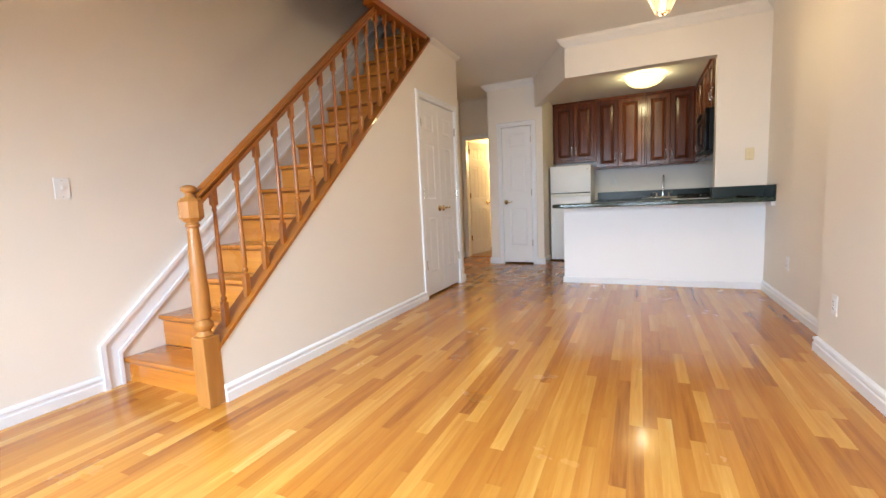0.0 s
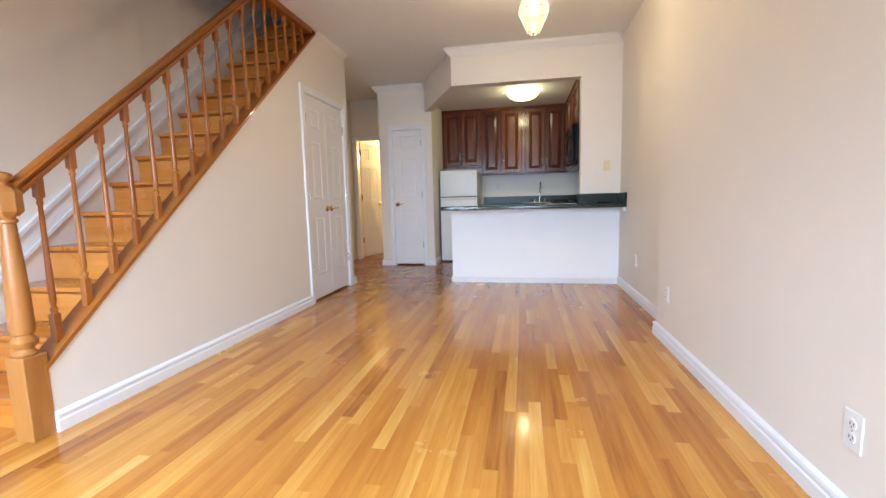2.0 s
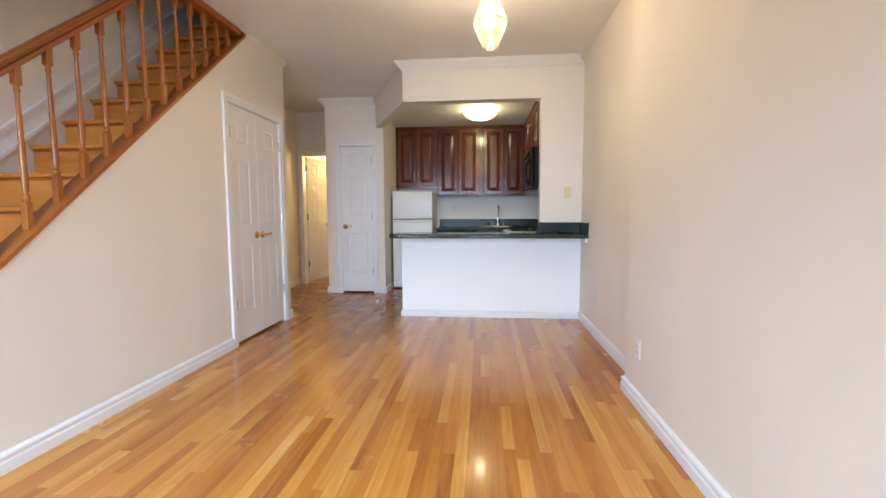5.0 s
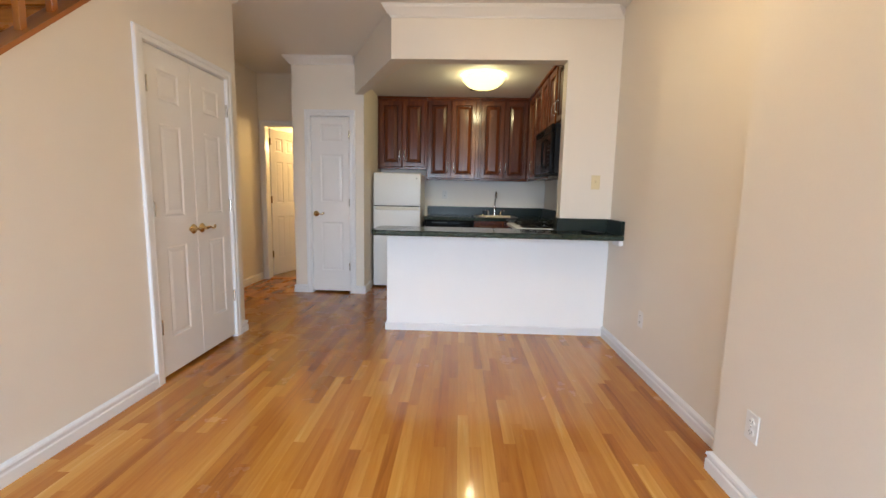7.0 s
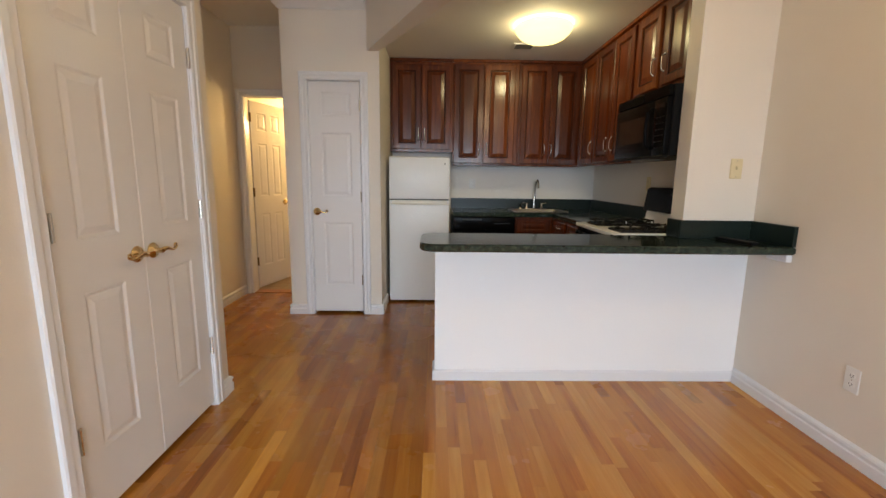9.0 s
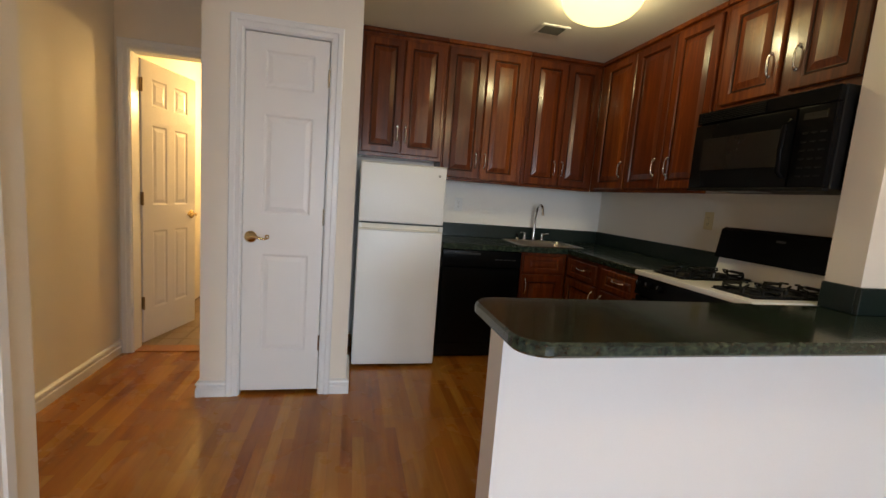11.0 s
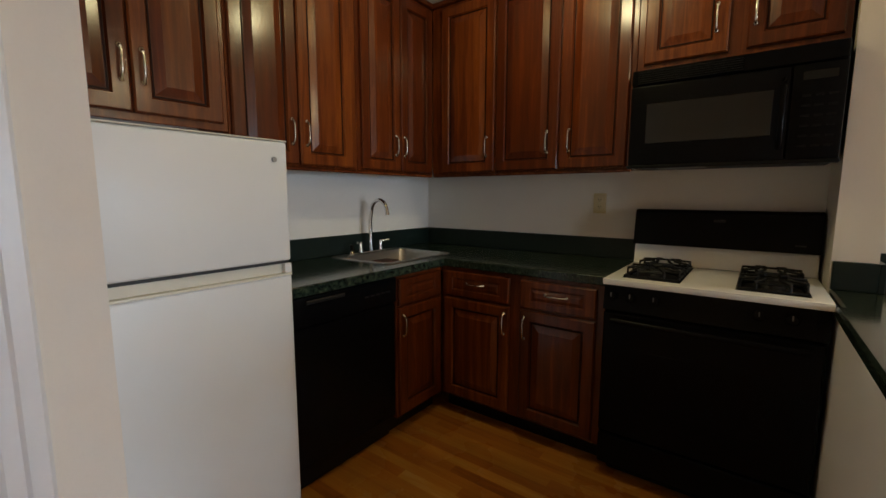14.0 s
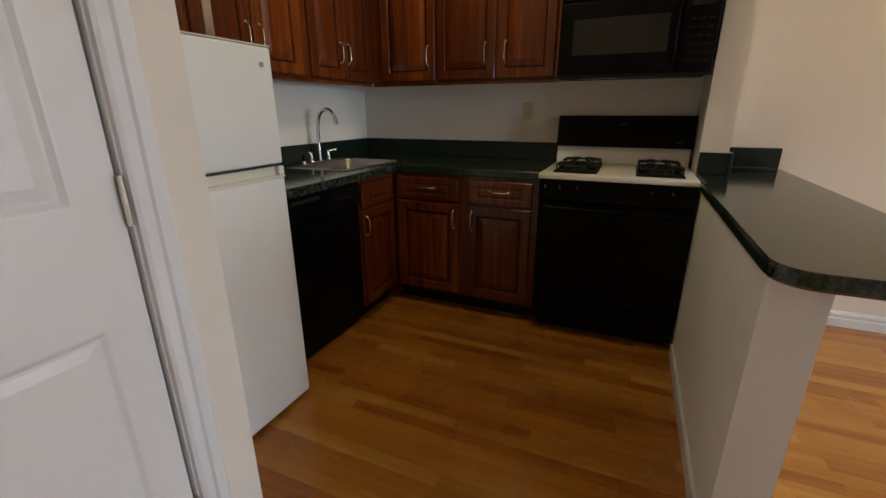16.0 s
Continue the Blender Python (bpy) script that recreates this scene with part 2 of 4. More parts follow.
def tube(bm, pts, r, n=8):
    pts = [Vector(p) for p in pts]
    rings = []
    for i, p in enumerate(pts):
        d = (pts[min(i + 1, len(pts) - 1)] - pts[max(i - 1, 0)]).normalized()
        u = d.orthogonal() if abs(d.z) > 0.9 else d.cross(Vector((0, 0, 1)))
        if rings and abs(u.normalized().dot(last)) < 0.99:
            u = last - d * last.dot(d)
        u.normalize()
        last = u
        w = d.cross(u)
        rr = r[i] if isinstance(r, (list, tuple)) else r
        rings.append([bm.verts.new(p + rr * (u * math.cos(2 * math.pi * k / n) + w * math.sin(2 * math.pi * k / n))) for k in range(n)])
    for p, q in zip(rings, rings[1:]):
        for k in range(n):
            bm.faces.new((p[k], p[(k + 1) % n], q[(k + 1) % n], q[k]))
    bm.faces.new(rings[0][::-1])
    bm.faces.new(rings[-1])
    return bm


def mesh_of(name, bm, material, smooth=None):
    bmesh.ops.recalc_face_normals(bm, faces=bm.faces)
    me = bpy.data.meshes.new(name)
    bm.to_mesh(me)
    bm.free()
    me.materials.append(material)
    if smooth:
        me.shade_smooth()
        me.set_sharp_from_angle(angle=radians(smooth))
    return me


def part(name, bm, material, parent, label="", smooth=None, m=None):
    ob = new(name, mesh_of(name, bm, material, smooth))
    ob.parent = parent
    if m is not None:
        ob.matrix_basis = m
    return tagged(ob, label)


def solid(name, bm, material, label="", category="", group="", kind="", smooth=None):
    return tagged(new(name, mesh_of(name, bm, material, smooth)), label, category, group, kind)


def thing(name, m, label, category, group="", kind=""):
    ob = new(name)
    ob.empty_display_size = 0.1
    ob.matrix_basis = m
    return tagged(ob, label, category, group, kind)


def panel_slab(bm, w, h, t, cols, rows, rings, edge=0.003):
    """A door leaf 0..w, 0..t, 0..h whose front (-y) has sunk, raised-field panels: one in each crossing of cols and rows."""
    xs = sorted({0.0, w, *[v for c in cols for v in c]})
    zs = sorted({0.0, h, *[v for r in rows for v in r]})

    def quad(a, b, c, d):
        bm.faces.new([bm.verts.new(p) for p in (a, b, c, d)])

    def side(x):
        return min(max(x, edge), w - edge)

    def upp(z):
        return min(max(z, edge), h - edge)
    for x0, x1 in zip(xs, xs[1:]):
        for z0, z1 in zip(zs, zs[1:]):
            X0, X1, Z0, Z1 = side(x0), side(x1), upp(z0), upp(z1)
            if (x0, x1) in cols and (z0, z1) in rows:
                prev = (0.0, 0.0)
                for inset, depth in rings:
                    a = [(X0 + prev[0], prev[1], Z0 + prev[0]), (X1 - prev[0], prev[1], Z0 + prev[0]), (X1 - prev[0], prev[1], Z1 - prev[0]), (X0 + prev[0], prev[1], Z1 - prev[0])]
                    b = [(X0 + inset, depth, Z0 + inset), (X1 - inset, depth, Z0 + inset), (X1 - inset, depth, Z1 - inset), (X0 + inset, depth, Z1 - inset)]
                    for i in range(4):
                        quad(a[i], a[(i + 1) % 4], b[(i + 1) % 4], b[i])
                    prev = (inset, depth)
                quad(*b)
            else:
                quad((X0, 0, Z0), (X1, 0, Z0), (X1, 0, Z1), (X0, 0, Z1))
    f = [(edge, 0, edge), (w - edge, 0, edge), (w - edge, 0, h - edge), (edge, 0, h - edge)]
    s = [(0, edge, 0), (w, edge, 0), (w, edge, h), (0, edge, h)]
    k = [(0, t, 0), (w, t, 0), (w, t, h), (0, t, h)]
    for i in range(4):
        j = (i + 1) % 4
        quad(f[i], s[i], s[j], f[j])
        quad(s[i], k[i], k[j], s[j])
    quad(*k[::-1])
    bmesh.ops.remove_doubles(bm, verts=bm.verts, dist=0.0002)
    return bm


def grid_slab(bm, xs, ys, z0, z1, there):
    """One connected slab made of the grid cells for which there(i, j) holds."""
    vs = {}
    def v(i, j, k):
        if (i, j, k) not in vs:
            vs[i, j, k] = bm.verts.new((xs[i], ys[j], (z0, z1)[k]))
        return vs[i, j, k]
    cells = {(i, j) for i in range(len(xs) - 1) for j in range(len(ys) - 1) if there(i, j)}
    for i, j in cells:
        bm.faces.new((v(i, j, 1), v(i + 1, j, 1), v(i + 1, j + 1, 1), v(i, j + 1, 1)))
        bm.faces.new((v(i, j + 1, 0), v(i + 1, j + 1, 0), v(i + 1, j, 0), v(i, j, 0)))
        for di, dj, a, b in ((0, -1, (0, 0), (1, 0)), (1, 0, (1, 0), (1, 1)), (0, 1, (1, 1), (0, 1)), (-1, 0, (0, 1), (0, 0))):
            if (i + di, j + dj) not in cells:
                bm.faces.new((v(i + a[0], j + a[1], 0), v(i + b[0], j + b[1], 0), v(i + b[0], j + b[1], 1), v(i + a[0], j + a[1], 1)))
    return bm

# ---- structure ----
CEIL, KCEIL = 2.71, 2.475
XL, XW, XR, XN = -1.415, -2.255, 1.70, 1.575      # stair wall, left wall, right wall, right wall nearer the windows
XK = 1.612      # right wall inside the kitchen
YF, YJ, YH, YP, YB, YK = -0.60, 3.51, 5.345, 6.65, 7.345, 7.755


def cap_z(y):
    return 0.283 + 0.872 * (y - 1.744)


def nose_z(y):
    return 0.156 + 0.892 * (y - 1.731)


def rail_z(y):
    return 1.857 + 0.885 * (y - 2.5885)


def structure(name, bm, material, label, category="wall"):
    return solid(name, bm, material, label, category, kind="structure")


floor = structure("floor", boxes((XW - 0.15, YF - 0.15, -0.15, 1.85, YB + 0.06, -0.012), (-1.525, YB + 0.06, -0.15, 1.85, 8.0, -0.012)), M["subfloor"], "glossy honey oak strip floor through living room and kitchen", "floor")
structure("wall_left", boxes((XW - 0.15, YF - 0.15, 0, XW, 9.1, 5.2)), M["wall"], "cream painted wall beside the stairs and hall")
fw = [(XW, YF - 0.15, 0, WINDOWS[0][0], YF, CEIL), (WINDOWS[0][1], YF - 0.15, 0, WINDOWS[1][0], YF, CEIL), (WINDOWS[1][1], YF - 0.15, 0, XN, YF, CEIL)]
for a, b in WINDOWS:
    fw += [(a, YF - 0.15, 0, b, YF, SILL_Z), (a, YF - 0.15, HEAD_Z, b, YF, CEIL)]
structure("wall_south", boxes(*fw), M["wall"], "cream painted wall with two tall windows")
structure("wall_east", boxes((XN, YF - 0.15, 0, 1.85, YJ, CEIL), (XR, YJ, 0, 1.85, 5.478, CEIL)), M["wall"], "long cream painted wall with a shallow jog")
structure("wall_kitchen_side", boxes((XK, 5.478, 0, 1.85, 8.0, CEIL)), M["kitchen_wall"], "white painted wall behind the stove and corner cabinets")
structure("wall_kitchen_back", boxes((-1.425, YK, 0, XK, 8.0, CEIL)), M["kitchen_wall"], "white painted wall behind the sink counter")
PX = -0.697
def framed(name, axis, a0, a1, o0, o1, top, b0, b1, label):
    """A wall with a doorway: along an axis from a0 to a1, the opening from o0 to o1 up to top, its faces at b0 and b1."""
    bm = grid_slab(bmesh.new(), [a0, o0, o1, a1], [0, top, CEIL], b0, b1, lambda i, j: not (i == 1 and j == 0))
    for v in bm.verts:
        v.co = (v.co.x, v.co.z, v.co.y) if axis == "x" else (v.co.z, v.co.x, v.co.y)
    return structure(name, bm, M["wall"], label)


framed("wall_pantry_front", "x", -1.525, PX, -1.317, -0.862, 2.07, YP, YP + 0.11, "cream painted wall round the narrow pantry door")
structure("wall_pantry_side", boxes((PX - 0.10, YP + 0.11, 0, PX, YK, CEIL)), M["wall"], "cream painted pantry side wall beside the refrigerator")
structure("wall_hall_side", boxes((-1.525, YP + 0.11, 0, -1.425, 9.1, CEIL)), M["wall"], "cream painted wall between hall and pantry")
framed("wall_hall_end", "x", XW, -1.525, -2.170, -1.570, 2.05, YB, YB + 0.12, "cream painted hall end wall with bathroom doorway")

bm = bmesh.new()
prism(bm, [(1.73, 0), (4.165, 0), (4.165, cap_z(4.165)), (1.73, cap_z(1.73))], "x", XL - 0.10, XL)
ytop = 1.744 + (CEIL - 0.283) / 0.872
prism(bm, [(4.165, 2.05), (5.040, 2.05), (5.040, CEIL), (ytop, CEIL), (4.165, cap_z(4.165))], "x", XL - 0.10, XL)
box(bm, XL - 0.10, 5.040, 0, XL, 5.195, CEIL)
structure("wall_stair", bm, M["wall"], "cream knee wall under the stairs, rising to the ceiling")

structure("wall_closet_end", boxes((XW, 5.095, 0, XL - 0.10, 5.195, CEIL)), M["wall"], "cream painted end wall of the closet")
bm = boxes((-0.205, YH + 0.004, 0, XR, 5.478, 0.876))
wall_half = structure("wall_half", bm, M["white_wall"], "low white half wall under the green counter")
bm = boxes((1.272, YH, 0.876, XR, 5.478, 2.308), (-0.175, YH, 2.308, XR, 5.48, CEIL))
structure("wall_header", bm, M["wall"], "cream header and column framing the kitchen")
bm = bmesh.new()
d = Vector((-0.800 + 0.175, YP - YH)).normalized()
nrm = Vector((d.y, -d.x)) * 0.10
prism(bm, [(-0.176, YH + 0.002), (-0.176, 5.481), (-0.175 + nrm.x + 0.02, 5.481), (PX, YP - 0.001), (-0.800, YP - 0.001)], "z", 2.308, CEIL)
structure("wall_soffit", bm, M["wall"], "cream slanted soffit beside the kitchen header")

structure("ceiling", boxes((XL, YF - 0.15, CEIL, 1.85, 8.0, CEIL + 0.15), (XW - 0.15, YF - 0.15, CEIL, XL, 2.1, CEIL + 0.15), (XW, 5.1, CEIL, XL, 9.1, CEIL + 0.15)), M["ceiling"], "flat white painted living room ceiling", "ceiling")
bm = bmesh.new()
prism(bm, [(-0.12, 5.47), (XR, 5.47), (XR, YK), (PX, YK), (PX, YP)], "z", KCEIL, KCEIL + 0.06)
structure("ceiling_kitchen", bm, M["ceiling"], "lower flat white kitchen ceiling", "ceiling")
structure("wall_upper_stair", boxes((XL, 0.85, CEIL + 0.15, XL + 0.1, 7.2, 5.2), (XW, 1.95, CEIL + 0.15, XL, 2.1, 5.2), (XW, 7.1, CEIL + 0.15, XL, 7.2, 5.2)), M["wall"], "cream upper walls round the stairwell")
structure("ceiling_upper_stair", boxes((XW - 0.15, 0.85, 5.2, XL + 0.1, 7.2, 5.3)), M["ceiling"], "white ceiling high over the stairwell", "ceiling")
structure("wall_bathroom_end", boxes((XW, 9.0, 0, -1.525, 9.1, CEIL)), M["wall"], "warm cream bathroom end wall")
bath_floor = structure("floor_bathroom", boxes((XW, YB + 0.06, -0.15, -1.525, 9.0, -0.006)), M["subfloor"], "brown stone tile bathroom floor", "floor")

# ---- windows behind the walk ----
for k, (a, b) in enumerate(WINDOWS):
    win = thing("window_%d" % (k + 1), pose(a, YF, SILL_Z), "tall white double-hung window letting in daylight", "window", kind="structure")
    w, h = b - a, HEAD_Z - SILL_Z
    part("window_frame", boxes((0, -0.12, 0, 0.05, -0.02, h), (w - 0.05, -0.12, 0, w, -0.02, h), (0.05, -0.12, 0, w - 0.05, -0.02, 0.05), (0.05, -0.12, h - 0.05, w - 0.05, -0.02, h), (0.05, -0.11, h / 2 - 0.025, w - 0.05, -0.03, h / 2 + 0.025)), M["trim"], win)
    part("window_sill", boxes((-0.06, -0.02, -0.03, w + 0.06, 0.06, 0), bevel=0.004), M["trim"], win)
    for z0, z1 in ((0.05, h / 2 - 0.025), (h / 2 + 0.025, h - 0.05)):
        g = part("pane", boxes((0.05, -0.08, z0, w - 0.05, -0.074, z1)), M["window_glass"], win)
        g.visible_shadow = False

# ---- trim ----
BASE = [(0, 0), (0.018, 0), (0.018, 0.050), (0.013, 0.056), (0.013, 0.068), (0.019, 0.074), (0.016, 0.085), (0.006, 0.092), (0, 0.094)]
LOW = [(0, 0), (0.012, 0), (0.012, 0.060), (0.006, 0.068), (0, 0.068)]
CROWN = [(0, 0), (0.010, 0), (0.014, 0.012), (0.030, 0.022), (0.052, 0.052), (0.062, 0.060), (0.066, 0.074), (0.074, 0.078), (0.074, 0.085), (0, 0.085)]
CASE = [(0, 0), (0.012, 0), (0.016, 0.008), (0.014, 0.014), (0.014, 0.030), (0.019, 0.036), (0.019, 0.060), (0.014, 0.066), (0, 0.066)]


def run(bm, x0, y0, x1, y1, profile, z=0.0, ext=(0.0, 0.0), back=0.001):
    """A moulding along a wall from one plan point to another; the room lies on the left of the way."""
    d = Vector((x1 - x0, y1 - y0, 0)).normalized()
    n = Vector((-d.y, d.x, 0))
    ends = []
    for p, s, e in ((Vector((x0, y0, z)), -1, ext[0]), (Vector((x1, y1, z)), 1, ext[1])):
        ends.append([bm.verts.new(p + n * (q + back) + Vector((0, 0, h)) + d * s * e * q) for q, h in profile])
    m = len(profile)
    for i in range(m):
        bm.faces.new((ends[0][i], ends[0][(i + 1) % m], ends[1][(i + 1) % m], ends[1][i]))
    bm.faces.new(ends[0])
    bm.faces.new(ends[1][::-1])
    return bm


def moulding(name, runs, profile, z, label, category, paint="trim"):
    bm = bmesh.new()
    for r in runs:
        run(bm, *r[:4], profile, z, r[4] if len(r) > 4 else (0, 0))
    return solid(name, bm, M[paint], label, category, kind="structure", smooth=30)


moulding("baseboard_stair_wall", [(XL, 4.098, XL, 1.758)], BASE, 0, "white moulded baseboard along the stair knee wall", "baseboard")
moulding("baseboard_closet_end", [(XL - 0.6, 5.195, XL, 5.195, (0, 1)), (XL, 5.195, XL, 5.107, (1, 0))], BASE, 0, "white moulded baseboard at the closet corner", "baseboard")
moulding("baseboard_left_wall", [(XW, 1.605, XW, YF)], BASE, 0, "white moulded baseboard along the stair hall wall", "baseboard")
moulding("baseboard_hall", [(XW, YB, XW, 5.195)], BASE, 0, "white moulded baseboard in the narrow hall", "baseboard")
moulding("baseboard_east", [(XN, YF, XN, YJ, (0, 1)), (XN, YJ, XR, YJ, (1, -1)), (XR, YJ, XR, YH, (-1, -1))], BASE, 0, "white moulded baseboard along the long right wall", "baseboard")
moulding("baseboard_half_wall", [(XR, YH + 0.004, -0.205, YH + 0.004, (-1, 1)), (-0.205, YH + 0.004, -0.205, 5.478, (1, 1)), (-0.205, 5.478, 0.93, 5.478, (1, 0))], LOW, 0, "thin white baseboard round the half wall", "baseboard")
moulding("baseboard_pantry", [(PX, 7.04, PX, YP, (0, 1)), (PX, YP, -0.795, YP, (1, 0)), (-1.384, YP, -1.525, YP, (0, 1)), (-1.525, YP, -1.525, YB - 0.02, (1, 0))], BASE, 0, "white moulded baseboard round the pantry", "baseboard")
moulding("crown_header", [(XR, YH, -0.175, YH, (-1, 1))], CROWN, CEIL - 0.085, "white crown moulding over the kitchen header", "crown moulding", "ceiling")
moulding("crown_pantry", [(-0.81, YP, -1.525, YP, (0, 1)), (-1.525, YP, -1.525, YB, (1, 0))], CROWN, CEIL - 0.085, "white crown moulding over the pantry door", "crown moulding", "ceiling")
moulding("crown_stair_wall", [(XL, 5.195, XL, 4.50, (1, 0)), (XL - 0.8, 5.195, XL, 5.195, (0, 1))], [(q * 0.55, k * 0.55) for q, k in CROWN], CEIL - 0.0468, "cream crown moulding over the closet doors", "crown moulding", "wall")


def casing(name, m, w, h, label):
    """Moulded door casing round an opening 0..w wide and 0..h high, facing -y."""
    case = thing(name, m, label, "door casing", kind="structure")
    def leg(x, sign):
        bm = bmesh.new()
        lo = [bm.verts.new((x + sign * q, -d, 0)) for d, q in CASE]
        hi = [bm.verts.new((x + sign * q, -d, h + q)) for d, q in CASE]
        n = len(CASE)
        for i in range(n):
            bm.faces.new((lo[i], lo[(i + 1) % n], hi[(i + 1) % n], hi[i]))
        bm.faces.new(lo)
        bm.faces.new(hi[::-1])
        return bm
    part("side_casing", leg(0, -1), M["trim"], case, smooth=30)
    part("side_casing", leg(w, 1), M["trim"], case, smooth=30)
    bm = bmesh.new()
    a = [bm.verts.new((-q, -d, h + q)) for d, q in CASE]
    b = [bm.verts.new((w + q, -d, h + q)) for d, q in CASE]
    n = len(CASE)
    for i in range(n):
        bm.faces.new((a[i], a[(i + 1) % n], b[(i + 1) % n], b[i]))
    bm.faces.new(a)
    bm.faces.new(b[::-1])
    part("head_casing", bm, M["trim"], case, smooth=30)
    part("jamb", boxes((0, 0, 0, 0.004, 0.10, h), (w - 0.004, 0, 0, w, 0.10, h), (0.004, 0, h - 0.004, w - 0.004, 0.10, h)), M["trim"], case)
    return case


casing("casing_closet", pose(XL + 0.001, 4.165, 0, 0, 0, 90), 0.875, 2.05, "white moulded casing round the closet doors")
casing("casing_pantry", pose(-1.317, YP - 0.001, 0), 0.455, 2.07, "white moulded casing round the pantry door")
casing("casing_bathroom", pose(-2.170, YB - 0.001, 0), 0.60, 2.05, "white moulded casing round the bathroom doorway")

# ---- doors ----
DOOR_RINGS = [(0.004, 0.0005), (0.014, 0.0055), (0.020, 0.0055), (0.042, 0.0015)]


def lever(m, parent, way):
    """A brass lever on a round rose, pointing along way * x."""
    h = part("door_handle", lathe(bmesh.new(), [(0.033, 0), (0.034, 0.004), (0.029, 0.011), (0.015, 0.015), (0.011, 0.020), (0.011, 0.045), (0.0, 0.047)], 20, Matrix.Rotation(radians(90), 4, "X"), closed=False), M["brass"], parent, "polished brass lever handle", smooth=40, m=m)
    pts = [(way * 0.095 * k / 8, -0.042 - 0.004 * math.sin(k / 8 * 3.1), 0.006 * math.sin(k / 8 * 6.0)) for k in range(9)]
    part("lever", tube(bmesh.new(), pts, [0.010, 0.010, 0.009, 0.008, 0.0072, 0.0066, 0.0062, 0.0060, 0.0055], 10), M["brass"], h, smooth=50)
    curl = [(way * (0.095 + 0.009 * math.sin(radians(a))), -0.042, 0.0075 - 0.009 * math.cos(radians(a))) for a in range(0, 331, 30)]
    part("lever_curl", tube(bmesh.new(), curl, 0.0045, 8), M["brass"], h, smooth=50)


def hinge(x, z, parent, material):
    bm = boxes((x - 0.006, -0.004, z - 0.045, x + 0.014, 0.004, z + 0.045))
    lathe(bm, [(0.006, -0.047), (0.006, 0.047)], 8, pose(x - 0.004, -0.012, z))
    part("hinge", bm, material, parent, smooth=40)


def panel_door(name, m, w, h, cols, rows, label, hinges, hinge_x, hinge_mat, handle=None):
    door = thing(name, m, label, "door", kind="structure")
    part("leaf", panel_slab(bmesh.new(), w, h, 0.035, cols, rows, DOOR_RINGS), M["door"], door)
    for z in hinges:
        hinge(hinge_x, z, door, hinge_mat)
    if handle:
        edge = 0.0 if handle[2] > 0 else w
        part("latch_plate", boxes((edge - 0.0015, 0.006, handle[1] - 0.03, edge + 0.0015, 0.030, handle[1] + 0.03)), M["old_brass"], door, "dull brass latch plate")
        lever(pose(handle[0], 0, handle[1]), door, handle[2])
    return door


CROWS = [(0.235, 0.825), (1.010, 1.585), (1.715, 1.905)]
panel_door("door_1", pose(XL - 0.004, 4.171, 0.022, 0, 0, 90), 0.431, 2.02, [(0.11, 0.31)], CROWS, "white six-panel closet door, closed, with brass lever", (0.33, 1.065, 1.79), 0.012, M["nickel"], (0.385, 0.915, -1))
panel_door("door_2", pose(XL - 0.004, 4.604, 0.022, 0, 0, 90), 0.431, 2.02, [(0.13, 0.33)], CROWS, "white six-panel closet door, closed, with brass lever", (0.33, 1.065, 1.79), 0.431, M["nickel"], (0.05, 0.915, 1))
panel_door("door_3", pose(-1.3115, YP + 0.008, 0.024), 0.441, 2.038, [(0.100, 0.365)], [(0.245, 0.830), (1.060, 1.615), (1.750, 1.955)], "narrow white three-panel pantry door, closed, with brass lever", (0.30, 1.06, 1.84), 0.445, M["nickel"], (0.045, 0.925, 1))
turn = math.degrees(math.atan2(0.583, 0.158))
panel_door("door_4", pose(-2.162, 7.478, 0.022, 0, 0, turn), 0.59, 2.015, [(0.10, 0.255), (0.335, 0.49)], [(0.235, 0.825), (1.010, 1.585), (1.715, 1.905)], "white six-panel bathroom door standing ajar inward", (0.30, 1.06, 1.84), -0.006, M["old_brass"], (0.535, 0.93, -1))
solid("threshold", boxes((-2.166, YB, -0.004, -1.575, YB + 0.12, 0.008), bevel=0.003), M["rail"], "dark wooden threshold under the bathroom door", "threshold", kind="structure")

# ---- stairs ----
stairs = thing("staircase", pose(-1.885, 1.731, 0), "honey-stained wooden staircase with square-edged treads", "staircase")
RUN, RISE = 0.2282, 0.2036
tread_bm = box(bmesh.new(), -0.368, -0.004, -0.028, 0.368, RUN + 0.022, 0, bevel=0.008, seg=2)
tread_me = mesh_of("tread", tread_bm, M["stair"], 40)
riser_me = mesh_of("riser", boxes((-0.368, 0, 0, 0.368, 0.018, RISE - 0.028)), M["stair"])
cove_me = mesh_of("cove", boxes((-0.368, -0.012, -0.014, 0.368, 0.0, 0.0), bevel=0.005), M["rail"])
for k in range(15):
    y, z = k * RUN, 0.156 + k * RISE
    for nm, me, yy, zz in (("tread", tread_me, y, z), ("riser", riser_me, y + 0.024, z - RISE + (0 if k else 0.0476)), ("cove", cove_me, y + 0.024, z - 0.028)):
        ob = new(nm, me)
        ob.parent = stairs
        ob.matrix_basis = pose(0, yy, zz)
        if nm == "riser" and k == 0:
            ob.scale = (1, 1, 0.73)

